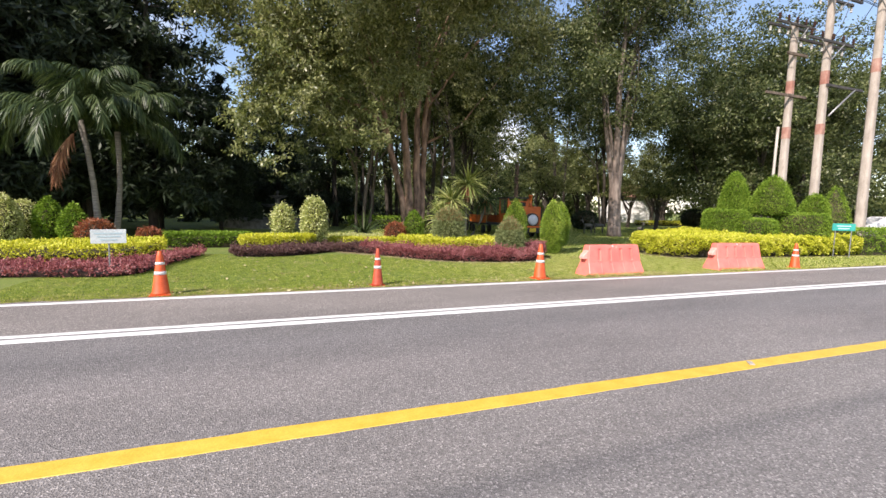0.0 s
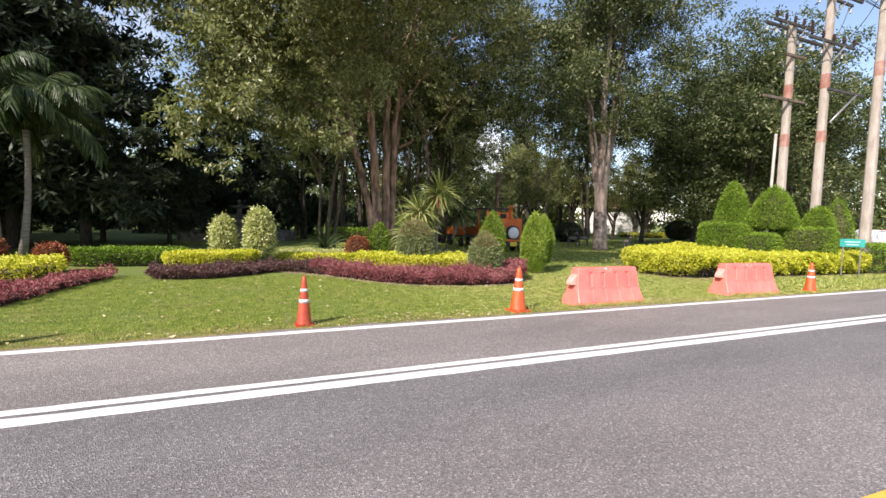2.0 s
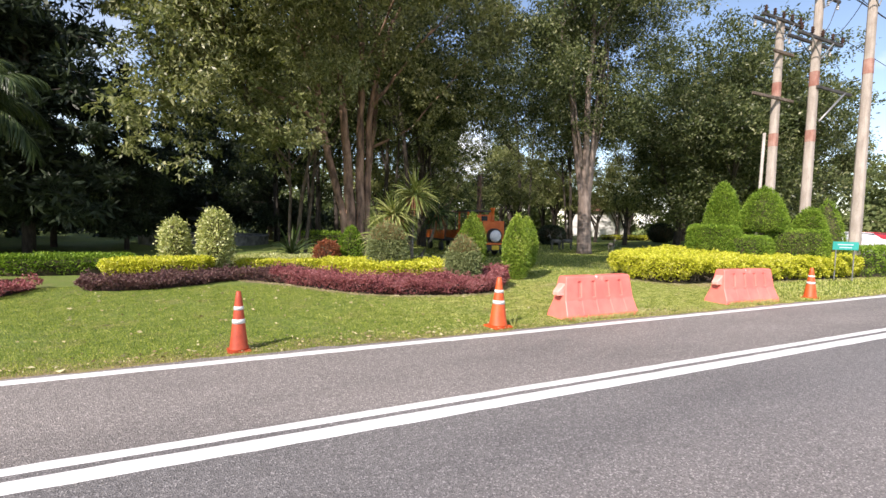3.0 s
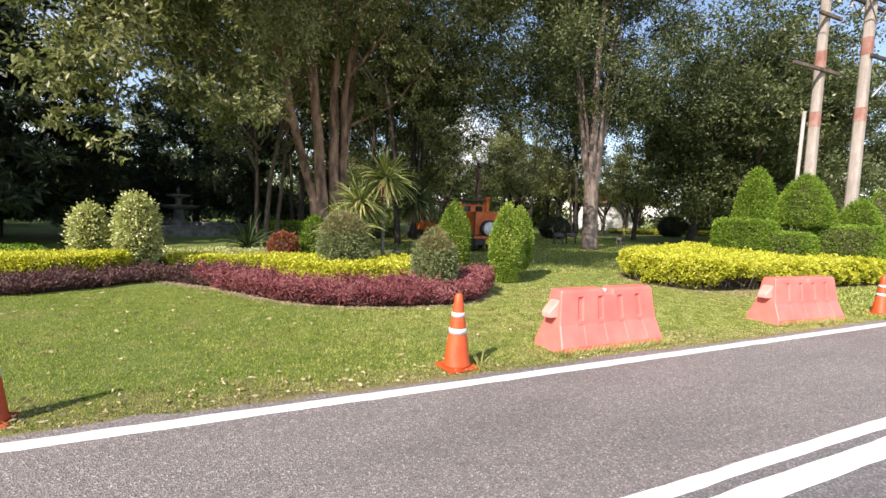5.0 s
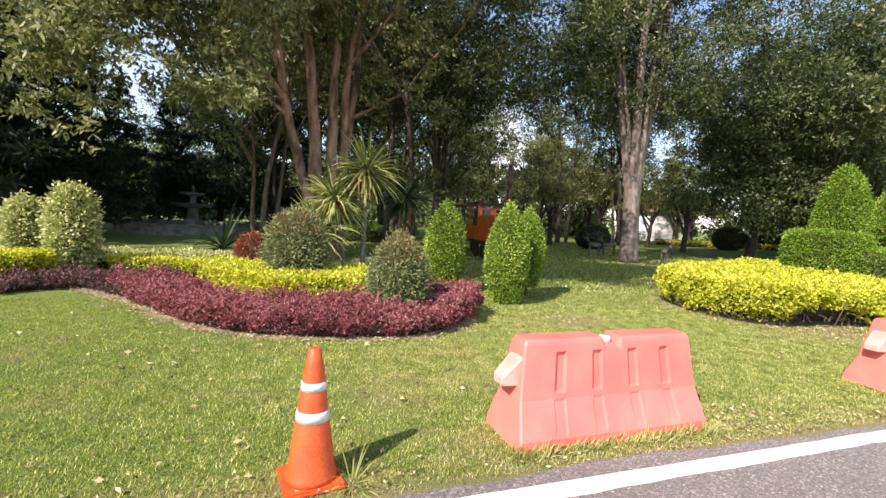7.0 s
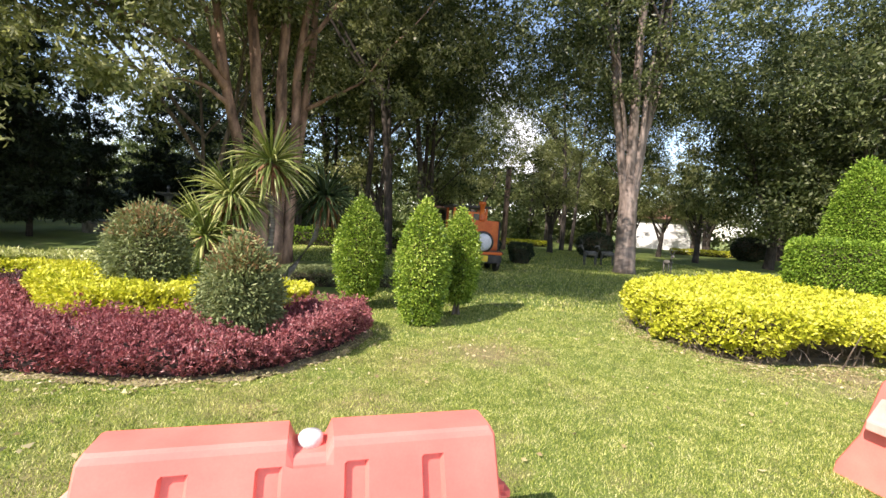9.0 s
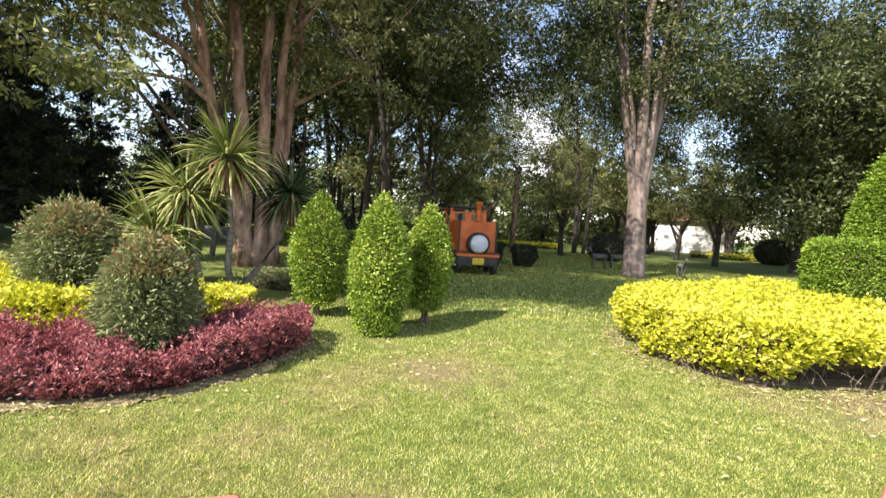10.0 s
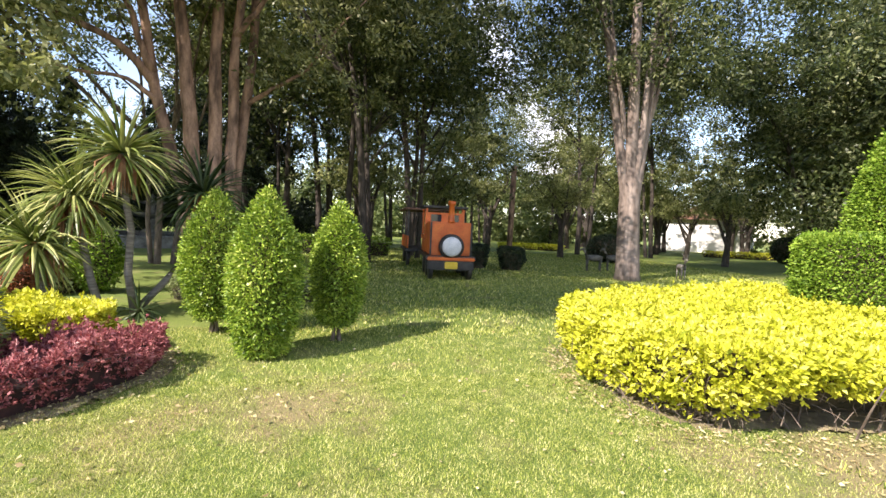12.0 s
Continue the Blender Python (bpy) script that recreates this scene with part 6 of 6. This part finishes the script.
# ---- grass and fallen leaves ----
BEDS = [[(10.95, 12.2), (11.2, 10.9), (12.3, 10.68), (14.6, 10.52), (19.9, 10.3), (19.3, 11.3), (14.9, 13.8), (12.9, 13.9), (11.45, 13.5)],
        [(-2.1, 13.75), (0.1, 14.0), (1.75, 13.85), (3.35, 11.6), (5.3, 11.05), (5.95, 11.15), (7.05, 12.4), (6.6, 13.8), (4.4, 15.0), (0.8, 16.5), (-2.1, 16)]]


def blades(name, x0, x1, y0, y1, count, height, width, seed, fall=0.0, material="grass"):
    rng = np.random.default_rng(seed)
    x, y = rng.uniform(x0, x1, count), y0 + (y1 - y0) * rng.uniform(0, 1, count) ** (1.0 + fall)
    keep = np.ones(count, bool)
    for b, d in zip(BEDS, (0.20, -0.04)):
        keep &= ~inside(inset(b, d), x + rng.normal(0, 0.16, count), y + rng.normal(0, 0.16, count))
    thin = lumps(x, y, 0.9, 2.0) + rng.normal(0, 0.5, count)
    keep &= (thin > -0.75) & (np.hypot(x - 8.35, y - 11.7) + rng.normal(0, 0.3, count) > 0.4) & (np.hypot((x - 12.5) * 0.6, y - 10.4) + rng.normal(0, 0.3, count) > 0.5) & (y > 8.17 + np.abs(rng.normal(0, 0.10, count)))
    # the two blade colours run into one another
    keep &= (x < 4.4 + rng.normal(0, 1.0, count)) if material == "green_grass" else (x > 3.6 + rng.normal(0, 1.0, count))
    x, y = x[keep], y[keep]
    n = len(x)
    a, r = rng.uniform(0, 2 * np.pi, n), rng.uniform(0.3, 1.3, n)
    h = height * rng.uniform(0.5, 1.3, n)
    w = width * rng.uniform(0.7, 1.3, n)
    v = np.empty((n, 3, 3), np.float32)
    v[:, 0] = np.stack([x - np.sin(a) * w / 2, y + np.cos(a) * w / 2, np.full(n, -0.017)], 1)
    v[:, 1] = np.stack([x + np.sin(a) * w / 2, y - np.cos(a) * w / 2, np.full(n, -0.017)], 1)
    v[:, 2] = np.stack([x + np.cos(a) * r * h, y + np.sin(a) * r * h, h - 0.017], 1)
    solo(name, fast_mesh(name, v.reshape(-1, 3), np.arange(n * 3).reshape(n, 3)), M[material], "short mown lawn grass with clover", "grass", "stuff")


blades("lawn_grass", 5.0, 13.5, 8.15, 12.4, 600000, 0.019, 0.0038, 121, 0.15)
blades("lawn_grass", 3.6, 14.5, 12.3, 14.5, 70000, 0.028, 0.006, 125)
blades("lawn_grass", 1.5, 5.0, 8.15, 12.4, 150000, 0.02, 0.005, 126)
blades("lawn_grass", -5.0, 7.0, 8.15, 14.5, 430000, 0.02, 0.005, 122, 0.25, "green_grass")
blades("lawn_grass", 7.0, 20.0, 14.0, 22.0, 60000, 0.045, 0.014, 123)
blades("lawn_grass", 12.0, 21.0, 8.15, 10.5, 30000, 0.045, 0.012, 124)
blades("lawn_grass", 4.0, 26.0, 21.5, 36.0, 90000, 0.05, 0.022, 127)


def tuft(place, n, h, seed):
    rng = np.random.default_rng(seed)
    vs, fs = sword_rosette(rng, (0, 0, -0.02), n, h, 0.008, 0.3)
    vs = [(v[0], v[1], max(v[2], 0.0)) for v in vs]
    solo("grass_tuft", Geo().add(vs, fs), M["grass_tuft"], "pale long grass tuft at the road edge", "grass tuft", "stuff", place=place)


tuft((4.55, 8.32, -0.012), 46, 0.20, 131)


def fallen(count, seed):
    rng = np.random.default_rng(seed)
    x, y = rng.uniform(-5, 13, count), rng.uniform(8.2, 14.5, count)
    keep = np.ones(count, bool)
    for b in BEDS:
        keep &= ~inside(b, x, y)
    x, y = x[keep], y[keep]
    a = rng.uniform(0, 2 * np.pi, len(x))
    nr = np.stack([np.cos(a), np.sin(a), np.full(len(x), 0.15)], 1) * 3
    pos = np.stack([x, y, np.full(len(x), 0.012)], 1)
    solo("fallen_leaves", leaf_mesh("fallen_leaves", pos, nr, 0.05, 0.024, rng, 0.3, 0, 0.45), M["litter"], "scattered dry fallen leaves on the lawn", "leaves", "stuff")


fallen(420, 141)


def litter_patch(x, y, rx, ry, count, seed, size=0.05):
    rng = np.random.default_rng(seed)
    pos = np.stack([rng.normal(x, rx, count), np.maximum(rng.normal(y, ry, count), 8.2), np.full(count, 0.01)], 1)
    a = rng.uniform(0, 2 * np.pi, count)
    nr = np.stack([np.cos(a), np.sin(a), np.full(count, 0.15)], 1) * 3
    solo("leaf_litter", leaf_mesh("leaf_litter", pos, nr, size, size * 0.44, rng, 0.3, 0, 0.45), M["litter"], "drift of dry brown leaf litter on grass", "leaves", "stuff")


litter_patch(1.8, 8.5, 1.6, 0.20, 220, 142, 0.055)
litter_patch(0.6, 11.0, 1.9, 1.1, 60, 148, 0.08)
litter_patch(8.3, 11.75, 0.5, 0.25, 60, 143)
litter_patch(11.6, 10.6, 0.9, 0.14, 90, 144, 0.036)
litter_patch(12.3, 10.4, 0.5, 0.2, 80, 146, 0.038)
litter_patch(10.95, 11.6, 0.10, 0.5, 50, 147)
litter_patch(5.0, 10.95, 1.2, 0.08, 60, 145)
litter_patch(2.0, 8.26, 3.2, 0.07, 420, 149, 0.03)
litter_patch(8.0, 8.30, 1.6, 0.10, 420, 150, 0.03)
litter_patch(7.6, 8.55, 0.25, 0.14, 120, 151, 0.04)


def dry_fringe(x0, x1, y, count, seed):
    """Dry yellow blades left standing along the foot of a barrier."""
    rng = np.random.default_rng(seed)
    pos = np.stack([rng.uniform(x0, x1, count), rng.normal(y, 0.035, count), np.full(count, -0.012)], 1)
    up = np.stack([rng.normal(0, 0.5, count), rng.normal(-0.25, 0.3, count), np.ones(count)], 1) * 2
    solo("dry_grass_fringe", leaf_mesh("dry_grass_fringe", pos, up, 0.085, 0.007, rng, 0.35, 0, 0.1), M["grass_tuft"], "dry yellow grass at the barrier's foot", "grass", "stuff")


dry_fringe(5.5, 7.3, 8.36, 900, 171)
dry_fringe(9.7, 11.4, 8.42, 700, 172)


def edge_litter(poly, count, seed, size=0.036):
    """Small dry bits gathered along the foot of a bed."""
    rng = np.random.default_rng(seed)
    poly = smooth_poly(poly)
    px, py = np.array([p[0] for p in poly]), np.array([p[1] for p in poly])
    dx, dy = np.roll(px, -1) - px, np.roll(py, -1) - py
    seg = np.hypot(dx, dy)
    i = rng.choice(len(seg), count, p=seg / seg.sum())
    t = rng.uniform(0, 1, count)
    x, y = px[i] + dx[i] * t, py[i] + dy[i] * t
    off = rng.normal(0.02, 0.10, count) * (1 + 0.6 * lumps(x, y, 2.2, seed))
    x, y = x + dy[i] / seg[i] * off, y - dx[i] / seg[i] * off
    a = rng.uniform(0, 2 * np.pi, count)
    nr = np.stack([np.cos(a), np.sin(a), np.full(count, 0.12)], 1) * 3
    solo("leaf_litter", leaf_mesh("leaf_litter", np.stack([x, y, rng.uniform(-0.004, 0.012, count)], 1), nr, size, size * 0.4, rng, 0.4, 0, 0.4), M["litter"], "dry bits of leaf and twig at the bed's foot", "leaves", "stuff")


edge_litter([(10.95, 12.2), (11.2, 10.9), (12.3, 10.68), (14.6, 10.52), (17.0, 10.35), (19.2, 10.2), (19.9, 10.7), (19.3, 11.3), (16.9, 12.9), (14.9, 13.8), (12.9, 13.9), (11.45, 13.5)], 4200, 161)
edge_litter([(0.75, 14.75), (1.75, 13.85), (2.55, 12.5), (3.35, 11.6), (4.3, 11.2), (5.3, 11.05), (5.95, 11.15), (6.6, 11.7), (7.05, 12.4), (7.05, 13.2), (6.2, 13.8), (4.4, 15.0), (2.7, 15.3), (0.8, 15.6)], 2600, 162)
for i, (x, y) in enumerate(((5.75, 8.33), (6.05, 8.36), (6.5, 8.34), (6.95, 8.36), (7.2, 8.45), (9.8, 8.5), (10.3, 8.42), (10.9, 8.4), (-2.4, 8.28), (1.05, 8.3))):
    tuft((x, y, -0.012), 16, 0.075, 150 + i)
